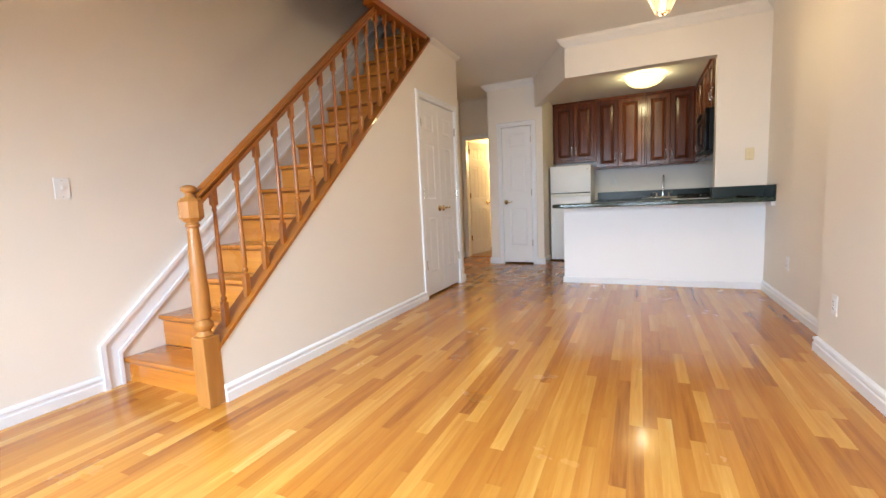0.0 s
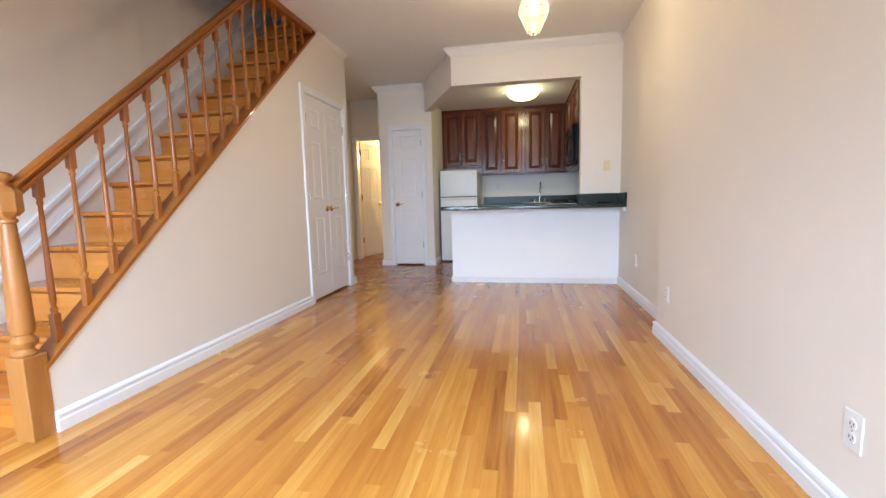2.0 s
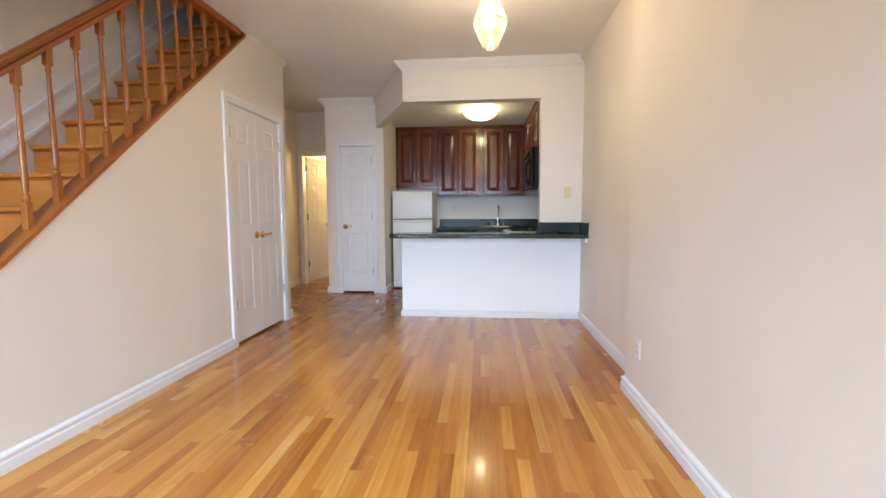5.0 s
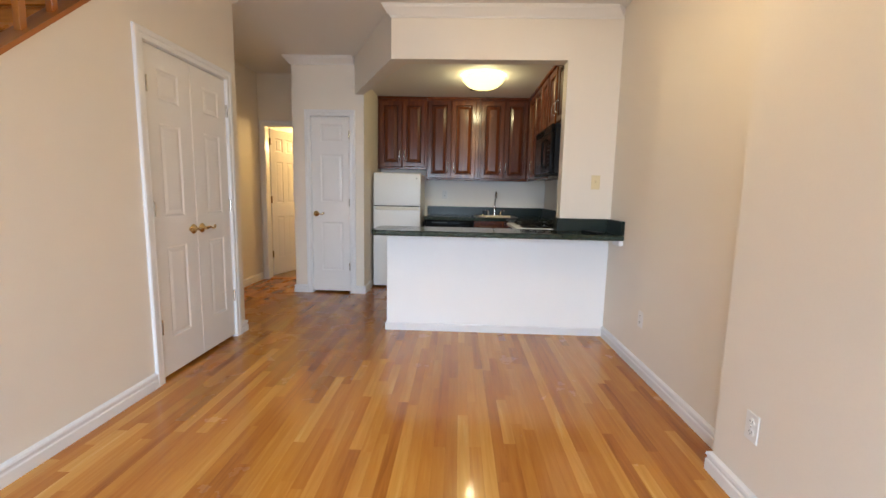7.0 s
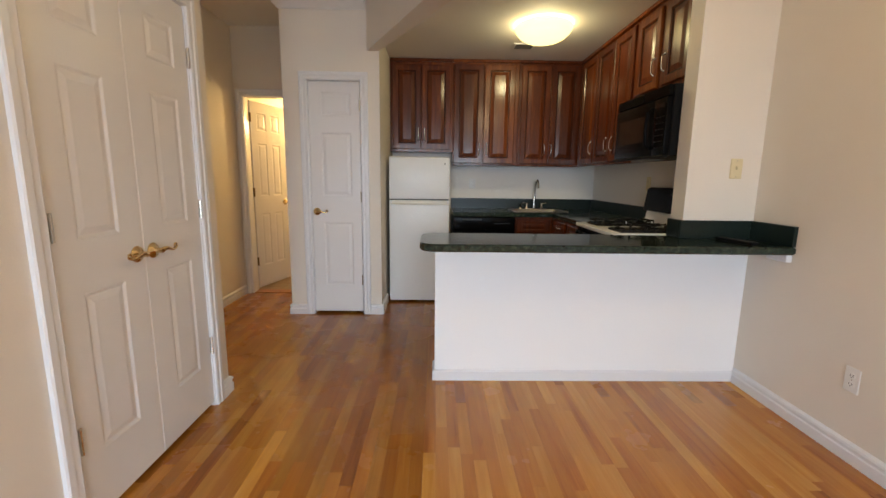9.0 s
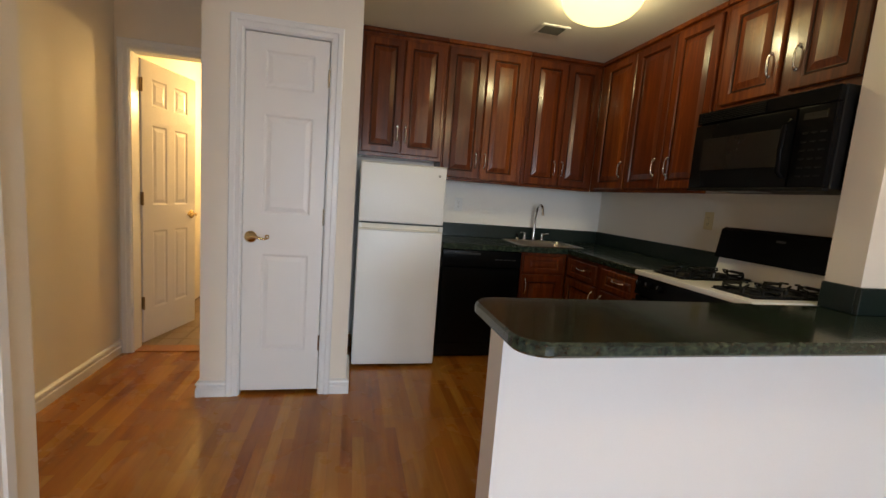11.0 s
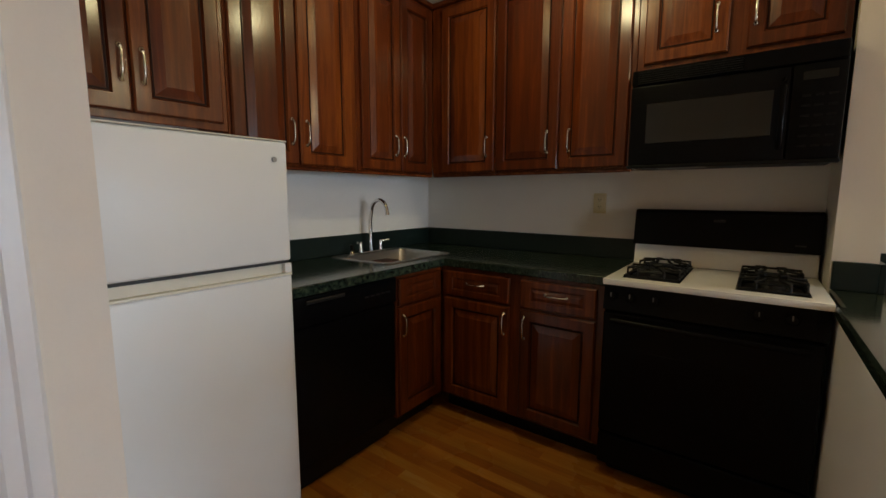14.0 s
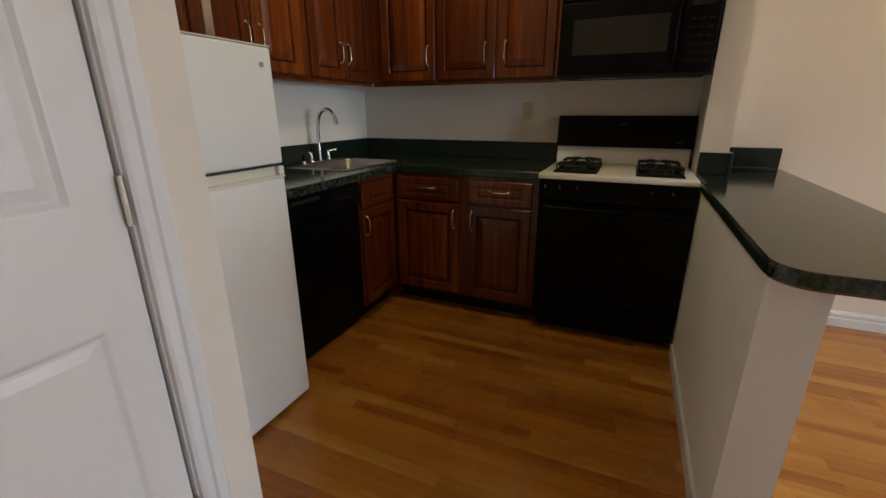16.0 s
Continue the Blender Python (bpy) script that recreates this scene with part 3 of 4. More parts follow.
# skirting that climbs beside the treads
bm = bmesh.new()
def band(lo, hi, thick, y0, y1, foot):
    prism(bm, [(y0, foot), (y1, foot), (y1, nose_z(y1) + lo), (5.0, nose_z(5.0) + lo), (5.0, nose_z(5.0) + hi), (y0, nose_z(y0) + hi)], "x", XW + 0.001, XW + thick)
band(0.195, 0.225, 0.030, 1.605, 1.633, 0)
band(0.165, 0.194, 0.018, 1.634, 1.657, 0)
band(0.080, 0.164, 0.014, 1.658, 1.696, 0)
band(0.050, 0.079, 0.024, 1.697, 1.716, 0)
solid("stair_skirting", bm, M["trim"], "white moulded skirting climbing the wall beside the stairs", "skirting", kind="structure")

railing = thing("stair_railing", pose(-1.46, 1.713, 0), "honey-stained wooden railing with turned balusters and newel", "railing")
nb = bmesh.new()
box(nb, -0.048, -0.048, 0, 0.048, 0.048, 0.372, bevel=0.004)
lathe(nb, [(0.040, 0.372), (0.044, 0.380), (0.034, 0.392), (0.030, 0.402), (0.046, 0.420), (0.048, 0.435), (0.036, 0.452), (0.030, 0.462), (0.040, 0.470), (0.043, 0.50), (0.041, 0.62), (0.034, 0.80), (0.027, 0.925), (0.026, 0.935), (0.034, 0.942), (0.034, 0.950), (0.028, 0.958), (0.030, 0.968)], 20)
newel = part("newel_post", nb, M["newel"], railing, smooth=35)
hb = lathe(bmesh.new(), [(0.038, 0.966), (0.057, 0.985), (0.057, 1.066), (0.042, 1.085)], 8)
part("newel_block", hb, M["newel"], newel)
part("newel_knob", lathe(bmesh.new(), [(0.030, 1.085), (0.021, 1.091), (0.018, 1.102), (0.034, 1.111), (0.037, 1.118), (0.036, 1.125), (0.027, 1.132), (0.009, 1.136), (0.0, 1.137)], 20, pose(0, 0, -0.25 * 1.085) @ Matrix.Diagonal((1, 1, 1.25, 1)), closed=False), M["newel"], newel, smooth=50)


def slanted(bm, x0, x1, y0, y1, zf, lo, hi):
    return prism(bm, [(y0, zf(y0) + lo), (y1, zf(y1) + lo), (y1, zf(y1) + hi), (y0, zf(y0) + hi)], "x", x0, x1)


RX, RY = -1.46, 1.713
bm = bmesh.new()
y_end = 2.5885 + (CEIL - 0.05 - 1.857) / 0.885
slanted(bm, -0.026, 0.026, 0.03, y_end - RY, lambda y: rail_z(y + RY), -0.078, -0.030)
slanted(bm, -0.036, 0.036, 0.03, y_end - RY, lambda y: rail_z(y + RY), -0.030, 0.0)
bmesh.ops.bevel(bm, geom=[e for e in bm.edges if abs(e.verts[0].co.x - e.verts[1].co.x) < 1e-5 and e.calc_length() > 0.5], offset=0.012, segments=3, affect="EDGES")
part("handrail", bm, M["rail"], railing, smooth=50)
bm = slanted(bmesh.new(), -0.062, 0.052, 0.03, 4.49 - RY, lambda y: cap_z(y + RY), 0.001, 0.026)
part("sloping_cap", bm, M["rail"], railing)
part("ceiling_trim", boxes((-0.045, y_end - RY - 0.06, CEIL - 0.052, 0.058, 4.40 - RY, CEIL - 0.001)), M["rail"], railing)
y = 1.843
while y < 4.30:
    z0 = cap_z(y) + 0.016
    z1 = min(rail_z(y) - 0.068, CEIL - 0.052)
    L = z1 - z0
    if L > 0.06:
        bm = box(bmesh.new(), -0.016, -0.016, 0, 0.016, 0.016, min(0.135, L * 0.5), bevel=0.002)
        if L > 0.28:
            a, b = 0.135, L - 0.085
            s = b - a
            lathe(bm, [(0.016, a), (0.012, a + 0.008), (0.0165, a + 0.018), (0.0165, a + 0.024), (0.010, a + 0.034), (0.0145, a + 0.06), (0.0145, a + 0.12), (0.012, a + s * 0.55), (0.0095, b - 0.035), (0.0135, b - 0.028), (0.0135, b - 0.022), (0.0105, b - 0.012), (0.016, b)], 10)
            box(bm, -0.016, -0.016, b, 0.016, 0.016, L + 0.02, bevel=0.002)
        else:
            box(bm, -0.011, -0.011, min(0.135, L * 0.5), 0.011, 0.011, L)
        part("baluster", bm, M["rail"], railing, smooth=40, m=pose(0, y - RY, z0))
    y += 0.1535

# ---- kitchen cabinets ----
CAB_RINGS = [(0.002, 0.0), (0.008, 0.011), (0.018, 0.0115), (0.052, 0.0015)]


def pull(m, parent, vertical=True):
    """An arched satin pull, 0.12 long."""
    pts = []
    for k in range(13):
        s = -0.055 + 0.11 * k / 12
        out = -0.004 - 0.018 * (1 - (abs(s) / 0.055) ** 5)
        pts.append((0, out, s) if vertical else (s, out, 0))
    r = [0.006, 0.0055, 0.0048, 0.0044, 0.0044, 0.0048, 0.005, 0.0048, 0.0044, 0.0044, 0.0048, 0.0055, 0.006]
    bm = tube(bmesh.new(), pts, r, 8)
    for s in (-0.055, 0.055):
        lathe(bm, [(0.009, 0), (0.009, 0.004), (0.006, 0.007)], 10, (pose(0, 0, s) if vertical else pose(s, 0, 0)) @ Matrix.Rotation(radians(90), 4, "X"))
    part("handle", bm, M["nickel"], parent, "satin nickel arched pull", smooth=50, m=m)


def cab_door(parent, x0, x1, z0, z1, hx, hz, name="door", vertical=True, stile=0.052):
    w, h = x1 - x0, z1 - z0
    d = part(name, panel_slab(bmesh.new(), w, h, 0.020, [(stile, w - stile)], [(stile if vertical else 0.032, h - (stile if vertical else 0.032))], CAB_RINGS if vertical else [(0.002, 0.0), (0.008, 0.005), (0.012, 0.005), (0.026, 0.001)], 0.006), M["cherry"], parent, m=pose(x0, -0.020, z0))
    if vertical:
        # thin dark brown strips along the panel groove
        a, b = stile + 0.0095, stile + 0.0150
        part("glazed_groove", boxes((a, 0.0080, a, b, 0.0113, h - a), (w - b, 0.0080, a, w - a, 0.0113, h - a), (b, 0.0080, a, w - b, 0.0113, b), (b, 0.0080, h - b, w - b, 0.0113, h - a)), M["strip_brown"], d, "dark strip set in the panel groove")
    if hx is not None:
        pull(pose(hx - x0, 0, hz - z0), d, vertical)
    return d


def wall_cabinet(m, w, h, d, doors, label, rail=True):
    c = thing("wall_cabinet", m, label, "cabinet", "dark cherry kitchen cabinets")
    part("body", boxes((0, 0, 0, w, d, h), bevel=0.002), M["cherry"], c)
    for x0, x1, z0, z1, hx, hz in doors:
        cab_door(c, x0, x1, z0, z1, hx, hz)
    if rail:
        part("light_rail", boxes((0, 0.002, -0.018, w, 0.020, 0), bevel=0.004), M["cherry"], c)
    part("top_rail", boxes((0, -0.024, h, w, 0.015, h + 0.03), bevel=0.005), M["cherry"], c)
    return c


UY, UX, UB, UT = 7.485, 1.320, 1.412, 2.443
UD, UDX = YK - UY - 0.002, XK - UX - 0.002
h = UT - UB
wall_cabinet(pose(-0.694, UY, 1.532), 0.659, UT - 1.532, UD, [(0.030, 0.326, 0.028, 0.88, 0.299, 0.185), (0.332, 0.636, 0.028, 0.88, 0.364, 0.185)], "dark cherry wall cabinet with two raised-panel doors above the refrigerator", rail=False)
wall_cabinet(pose(-0.033, UY, UB), 0.69, h, UD, [(0.010, 0.320, 0.008, h - 0.02, 0.284, 0.155), (0.328, 0.650, 0.008, h - 0.02, 0.363, 0.155)], "dark cherry wall cabinet with two tall raised-panel doors")
wall_cabinet(pose(0.659, UY, UB), 0.660, h, UD, [(0.025, 0.333, 0.008, h - 0.02, 0.287, 0.155), (0.340, 0.635, 0.008, h - 0.02, 0.360, 0.155)], "dark cherry wall cabinet with two tall raised-panel doors over the sink")
wall_cabinet(pose(UX, UY - 0.001, UB, 0, 0, -90), 0.478, h, UDX, [(0.084, 0.472, 0.008, h - 0.02, 0.424, 0.155)], "dark cherry corner wall cabinet with one tall door")
wall_cabinet(pose(UX, UY - 0.480, UB, 0, 0, -90), 0.765, h, UDX, [(0.005, 0.388, 0.008, h - 0.02, 0.327, 0.155), (0.395, 0.740, 0.008, h - 0.02, 0.450, 0.155)], "dark cherry wall cabinet with two tall raised-panel doors beside the microwave")
wall_cabinet(pose(UX, UY - 1.247, 1.843, 0, 0, -90), 0.748, UT - 1.843, UDX, [(0.030, 0.360, 0.045, 0.57, 0.314, 0.19), (0.425, 0.728, 0.045, 0.57, 0.450, 0.19)], "short dark cherry wall cabinet above the microwave", rail=False)

BX, BY = 1.010, 7.175


def base_cabinet(m, w, d, fronts, label):
    c = thing("base_cabinet", m, label, "cabinet", "dark cherry kitchen cabinets")
    part("body", boxes((0, 0, 0.10, w, d, 0.876), bevel=0.002), M["cherry"], c)
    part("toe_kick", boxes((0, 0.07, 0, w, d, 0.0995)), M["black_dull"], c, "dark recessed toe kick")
    for x0, x1, hinge_right in fronts:
        cab_door(c, x0, x1, 0.118, 0.698, (x0 + 0.026) if hinge_right else (x1 - 0.026), 0.605)
        cab_door(c, x0, x1, 0.712, 0.852, (x0 + x1) / 2 if x1 - x0 > 0.36 else None, 0.79, "drawer", vertical=False)
    return c


base_cabinet(pose(0.614, BY, 0), 0.394, YK - BY - 0.002, [(0.012, 0.362, True)], "dark cherry base cabinet under the sink, closed")
base_cabinet(pose(BX, BY - 0.002, 0, 0, 0, -90), 0.930, XK - BX - 0.002, [(0.030, 0.446, False), (0.510, 0.892, True)], "dark cherry base cabinet with two drawers and doors")

# ---- counters ----
ZT = 0.918


def rounded(pts, r, n=6):
    """Round the corners named by a radius each."""
    out = []
    for i, (p, rad) in enumerate(zip(pts, r)):
        p = Vector(p)
        if not rad:
            out.append(tuple(p))
            continue
        a = (Vector(pts[i - 1]) - p).normalized()
        b = (Vector(pts[(i + 1) % len(pts)]) - p).normalized()
        c = p + (a + b) * rad
        s, e = p + a * rad - c, p + b * rad - c
        t0, t1 = math.atan2(s.y, s.x), math.atan2(e.y, e.x)
        while t1 - t0 > math.pi:
            t1 -= 2 * math.pi
        while t1 - t0 < -math.pi:
            t1 += 2 * math.pi
        out += [(c.x + rad * math.cos(t0 + (t1 - t0) * k / n), c.y + rad * math.sin(t0 + (t1 - t0) * k / n)) for k in range(n + 1)]
    return out


def soft_top(bm, poly, z0, z1, e=0.008):
    """A slab with eased upper and lower edges."""
    n = len(poly)
    c = [Vector(p) for p in poly]
    def inset(k):
        a, b = (c[k] - c[k - 1]).normalized(), (c[(k + 1) % n] - c[k]).normalized()
        na, nb = Vector((-a.y, a.x)), Vector((-b.y, b.x))
        m = (na + nb)
        return c[k] + m / max(0.5, m.length_squared) * 2 * e * 0.5 * 2 if m.length > 0.01 else c[k]
    area = sum(c[i - 1].x * c[i].y - c[i].x * c[i - 1].y for i in range(n))
    if area < 0:
        c.reverse()
    ins = [inset(k) for k in range(n)]
    rings = [[bm.verts.new((p.x, p.y, z)) for p in pts] for pts, z in ((ins, z0), (c, z0 + e), (c, z1 - e), (ins, z1))]
    for p, q in zip(rings, rings[1:]):
        for i in range(n):
            bm.faces.new((p[i], p[(i + 1) % n], q[(i + 1) % n], q[i]))
    bm.faces.new(rings[0][::-1])
    bm.faces.new(rings[-1])
    return bm


pen = thing("peninsula_counter", pose(0.7, 5.2, 0.876), "dark green mottled laminate counter on the half wall", "countertop")
bm = soft_top(bmesh.new(), [(x - 0.7, y - 5.2) for x, y in rounded([(-0.292, 5.015), (XR - 0.002, 5.015), (XR - 0.002, 5.343), (1.270, 5.343), (1.270, 5.474), (0.925, 5.474), (0.925, 5.492), (-0.292, 5.492)], [0.09, 0, 0, 0, 0, 0, 0, 0.09])], 0.0005, ZT - 0.876)
part("top", bm, M["counter"], pen)
for x0, y0, x1, y1 in ((1.250, 5.325, XR - 0.024, 5.344), (XR - 0.022, 5.018, XR - 0.001, 5.344), (1.250, 5.3445, 1.271, 5.474)):
    part("backsplash", boxes((x0 - 0.7, y0 - 5.2, ZT - 0.8755, x1 - 0.7, y1 - 5.2, 0.152), bevel=0.002), M["splash"], pen)
solid("counter_cleat", boxes((XR - 0.035, 5.03, 0.835, XR - 0.001, 5.17, 0.8755), bevel=0.003), M["trim"], "small white cleat holding the counter at the wall", "bracket")

SX0, SX1, SY0, SY1 = 0.620, 1.190, 7.235, 7.700
kit = thing("sink_counter", pose(0.9, 7.5, 0.8765), "dark green mottled laminate corner counter with low backsplash", "countertop")
CX, CY = 1.000, 7.150
def at_kit(x0, y0, x1, y1, z0=0.0, z1=ZT - 0.8765):
    return (x0 - 0.9, y0 - 7.5, z0, x1 - 0.9, y1 - 7.5, z1)
bm = grid_slab(bmesh.new(), [v - 0.9 for v in (-0.03, SX0 + 0.02, CX, SX1 - 0.02, XK - 0.001)], [v - 7.5 for v in (6.244, CY, SY0 + 0.02, SY1 - 0.02, YK - 0.001)], 0.0, ZT - 0.8765, lambda i, j: (j > 0 or i > 1) and not (j == 2 and i in (1, 2)))
part("top", bm, M["counter"], kit)
part("front_edge", boxes(at_kit(-0.03, CY - 0.010, CX - 0.010, CY, -0.002, ZT - 0.8775), bevel=0.004), M["counter"], kit)
part("front_edge", boxes(at_kit(CX - 0.010, 6.244, CX, CY, -0.002, ZT - 0.8775), bevel=0.004), M["counter"], kit)
part("backsplash", boxes(at_kit(-0.03, YK - 0.020, XK - 0.022, YK - 0.001, 0.042, 0.158), bevel=0.002), M["splash"], kit)
part("backsplash", boxes(at_kit(XK - 0.021, 6.244, XK - 0.001, YK - 0.001, 0.042, 0.158), bevel=0.002), M["splash"], kit)

sink = thing("kitchen_sink", pose((SX0 + SX1) / 2, (SY0 + SY1) / 2, ZT), "square stainless steel drop-in sink in the corner counter", "sink")
bm = bmesh.new()
W, D = (SX1 - SX0) / 2, (SY1 - SY0) / 2
def rect(w0, d0, w1, d1, z, r):
    return [bm.verts.new((x, y, z)) for x, y in rounded([(w0, d0), (w1, d0), (w1, d1), (w0, d1)], [r] * 4, 4)]
rings = [rect(-W, -D, W, D, 0.0008, 0.03), rect(-W + 0.004, -D + 0.004, W - 0.004, D - 0.004, 0.005, 0.03), rect(-W + 0.03, -D + 0.03, W - 0.03, D - 0.075, 0.004, 0.05), rect(-W + 0.036, -D + 0.036, W - 0.036, D - 0.081, -0.01, 0.05), rect(-W + 0.05, -D + 0.05, W - 0.05, D - 0.095, -0.16, 0.06), rect(-0.05, -0.06, 0.05, 0.04, -0.168, 0.04)]
for p, q in zip(rings, rings[1:]):
    for i in range(len(p)):
        bm.faces.new((p[i], p[(i + 1) % len(p)], q[(i + 1) % len(p)], q[i]))
bm.faces.new(rings[-1])
part("basin", bm, M["steel"], sink, smooth=40)
part("drain", lathe(bmesh.new(), [(0.04, -0.167), (0.038, -0.162), (0.02, -0.165), (0.0, -0.166)], 16, pose(0, -0.01, 0), closed=False), M["chrome"], sink, smooth=40)

FX, FY = 0.915, 7.664
faucet = thing("kitchen_faucet", pose(FX, FY, ZT + 0.005), "chrome gooseneck faucet with two small levers", "faucet")
part("base_plate", boxes((-0.11, -0.022, 0, 0.11, 0.022, 0.010), bevel=0.006, seg=2), M["chrome"], faucet, smooth=50)
pts = [(0, 0, 0.01), (0, 0, 0.10), (0, -0.0, 0.20), (0.004, -0.008, 0.25)] + [(0.004, -0.075 + 0.067 * math.cos(a), 0.25 + 0.075 * math.sin(a)) for a in [radians(18 * k) for k in range(1, 10)]] + [(0.004, -0.146, 0.235)]
part("spout", tube(bmesh.new(), pts, [0.016, 0.013] + [0.0115] * (len(pts) - 3) + [0.013], 12), M["chrome"], faucet, smooth=60)
for s in (-1, 1):
    hnd = part("tap", lathe(bmesh.new(), [(0.018, 0.009), (0.017, 0.02), (0.012, 0.035), (0.014, 0.055), (0.010, 0.068), (0.0, 0.070)], 14, pose(s * 0.085, 0, 0), closed=False), M["chrome"], faucet, smooth=50)
    part("tap_lever", tube(bmesh.new(), [(s * 0.085, 0, 0.06), (s * 0.105, -0.012, 0.066), (s * 0.135, -0.03, 0.07)], [0.006, 0.005, 0.006], 8), M["chrome"], hnd, smooth=50)

sprayer = thing("sink_sprayer", pose(0.76, 7.664, ZT + 0.005), "small chrome side sprayer beside the faucet", "sprayer")
part("holder", lathe(bmesh.new(), [(0.022, 0.0), (0.021, 0.006), (0.014, 0.012), (0.012, 0.02)], 14), M["chrome"], sprayer, smooth=40)
part("spray_head", lathe(bmesh.new(), [(0.009, 0.02), (0.011, 0.04), (0.014, 0.052), (0.010, 0.058)], 14), M["black_dull"], sprayer, "black spray head", smooth=40)

# ---- refrigerator ----
FW = 0.594
fridge = thing("refrigerator", pose(-0.664, 7.018, 0), "white top-freezer refrigerator with textured doors", "refrigerator")
part("body", boxes((0.004, 0.075, 0.03, FW - 0.004, 0.725, 1.446), bevel=0.004), M["fridge"], fridge)
part("base_grille", boxes((0.02, 0.085, 0.004, FW - 0.02, 0.12, 0.0295)), M["black_dull"], fridge, "black recessed base grille")
for x in (0.04, FW - 0.06):
    part("foot", lathe(bmesh.new(), [(0.014, 0), (0.014, 0.03)], 10, pose(x, 0.60, 0)), M["black_dull"], fridge)
fd = part("freezer_door", boxes((0, 0.012, 1.050, FW, 0.074, 1.455), bevel=0.010, seg=3), M["fridge"], fridge, smooth=40)
part("badge", lathe(bmesh.new(), [(0.009, 0), (0.009, 0.003), (0.008, 0.004)], 16, pose(FW - 0.050, 0.0115, 1.395) @ Matrix.Rotation(radians(90), 4, "X")), M["grey"], fd, "small round grey badge")
part("gasket", boxes((0.008, 0.020, 1.0405, FW - 0.008, 0.074, 1.0495)), M["slot"], fd, "dark gap and gasket under the freezer door")
rd = part("fridge_door", boxes((0, 0.012, 0.022, FW, 0.074, 0.998), bevel=0.010, seg=3), M["fridge"], fridge, smooth=40)
grip = part("door_handle", boxes((0.0, 0.034, 0.9985, FW, 0.074, 1.040), bevel=0.003), M["almond"], rd, "cream recessed full-width grip", smooth=40)
part("grip_lip", boxes((0.0, 0.009, 0.9975, FW, 0.0335, 1.006), bevel=0.003, seg=2), M["almond"], grip, smooth=40)
for x0 in (0.0, FW - 0.026):
    part("end_cap", boxes((x0, 0.012, 1.0065, x0 + 0.026, 0.0335, 1.040), bevel=0.004, seg=2), M["fridge"], grip, smooth=40)
part("top_trim", boxes((0.0, 0.010, 1.4555, FW, 0.074, 1.4605), bevel=0.002), M["almond"], fd, "thin cream strip along the top edge")
part("hinge_cover", boxes((0.02, 0.08, 1.4465, 0.10, 0.16, 1.466), bevel=0.003), M["fridge"], fridge)

# ---- dishwasher ----
dw = thing("dishwasher", pose(-0.030, 7.168, 0), "black built-in dishwasher under the counter", "dishwasher")
part("tub", boxes((0.006, 0.05, 0.10, 0.634, 0.57, 0.870)), M["black_dull"], dw)
part("door", boxes((0.004, 0.004, 0.125, 0.636, 0.049, 0.735), bevel=0.006), M["black"], dw)
pn = part("control_panel", boxes((0.004, -0.010, 0.742, 0.636, 0.049, 0.868), bevel=0.008, seg=2), M["black"], dw, smooth=40)
part("latch", boxes((0.10, -0.018, 0.835, 0.30, -0.009, 0.850), bevel=0.003), M["faint"], pn, "dark grey latch bar")
for k in range(5):
    part("button", boxes((0.42 + 0.035 * k, -0.013, 0.800, 0.445 + 0.035 * k, -0.0095, 0.808)), M["faint"], pn)
part("toe_panel", boxes((0.006, 0.055, 0.006, 0.634, 0.075, 0.098)), M["black_dull"], dw)

# ---- stove ----
stove = thing("gas_stove", pose(0.930, 6.241, 0, 0, 0, -90), "black gas range with white enamel cooktop", "stove")
SW = 0.752
part("body", boxes((0.002, 0.052, 0.05, SW - 0.002, 0.672, 0.885)), M["black"], stove)
part("plinth", boxes((0.03, 0.10, 0.0, SW - 0.03, 0.66, 0.0495)), M["black_dull"], stove)
dr = part("drawer", boxes((0.006, 0.020, 0.060, SW - 0.006, 0.051, 0.205), bevel=0.006), M["black"], stove)
od = part("oven_door", boxes((0.006, 0.014, 0.215, SW - 0.006, 0.051, 0.775), bevel=0.008), M["black"], stove)
part("oven_window", boxes((0.15, 0.0115, 0.36, SW - 0.15, 0.0138, 0.62), bevel=0.001), M["black"], od, "black glass window")
bm = tube(bmesh.new(), [(0.05, -0.028, 0.748), (SW / 2, -0.034, 0.748), (SW - 0.05, -0.028, 0.748)], 0.012, 10)
box(bm, 0.045, -0.028, 0.738, 0.075, 0.015, 0.758)
box(bm, SW - 0.075, -0.028, 0.738, SW - 0.045, 0.015, 0.758)
part("door_handle", bm, M["black"], od, "black bar handle", smooth=40)
cp = part("control_panel", prism(bmesh.new(), [(0.010, 0.785), (0.051, 0.785), (0.051, 0.894), (0.026, 0.894)], "x", 0.004, SW - 0.004), M["black"], stove)
for x in (0.040, 0.115, 0.206, 0.552, 0.646):
    kb = part("knob", lathe(bmesh.new(), [(0.022, 0), (0.021, 0.012), (0.015, 0.026), (0.0, 0.027)], 16, pose(x, 0.020, 0.846) @ Matrix.Rotation(radians(80), 4, "X"), closed=False), M["black"], cp, "black burner knob", smooth=40)
    part("knob_mark", boxes((x - 0.002, -0.010, 0.848, x + 0.002, -0.0065, 0.865)), M["vent"], kb)
ct = part("cooktop", boxes((0, 0.0, 0.895, SW, 0.640, 0.922), bevel=0.006, seg=2), M["enamel"], stove, "white enamel cooktop", smooth=40)
part("back_riser", prism(bmesh.new(), [(0.552, 0.923), (0.672, 0.923), (0.672, 1.024), (0.572, 1.024)], "x", 0.003, SW - 0.003), M["enamel"], stove, "white enamel riser")
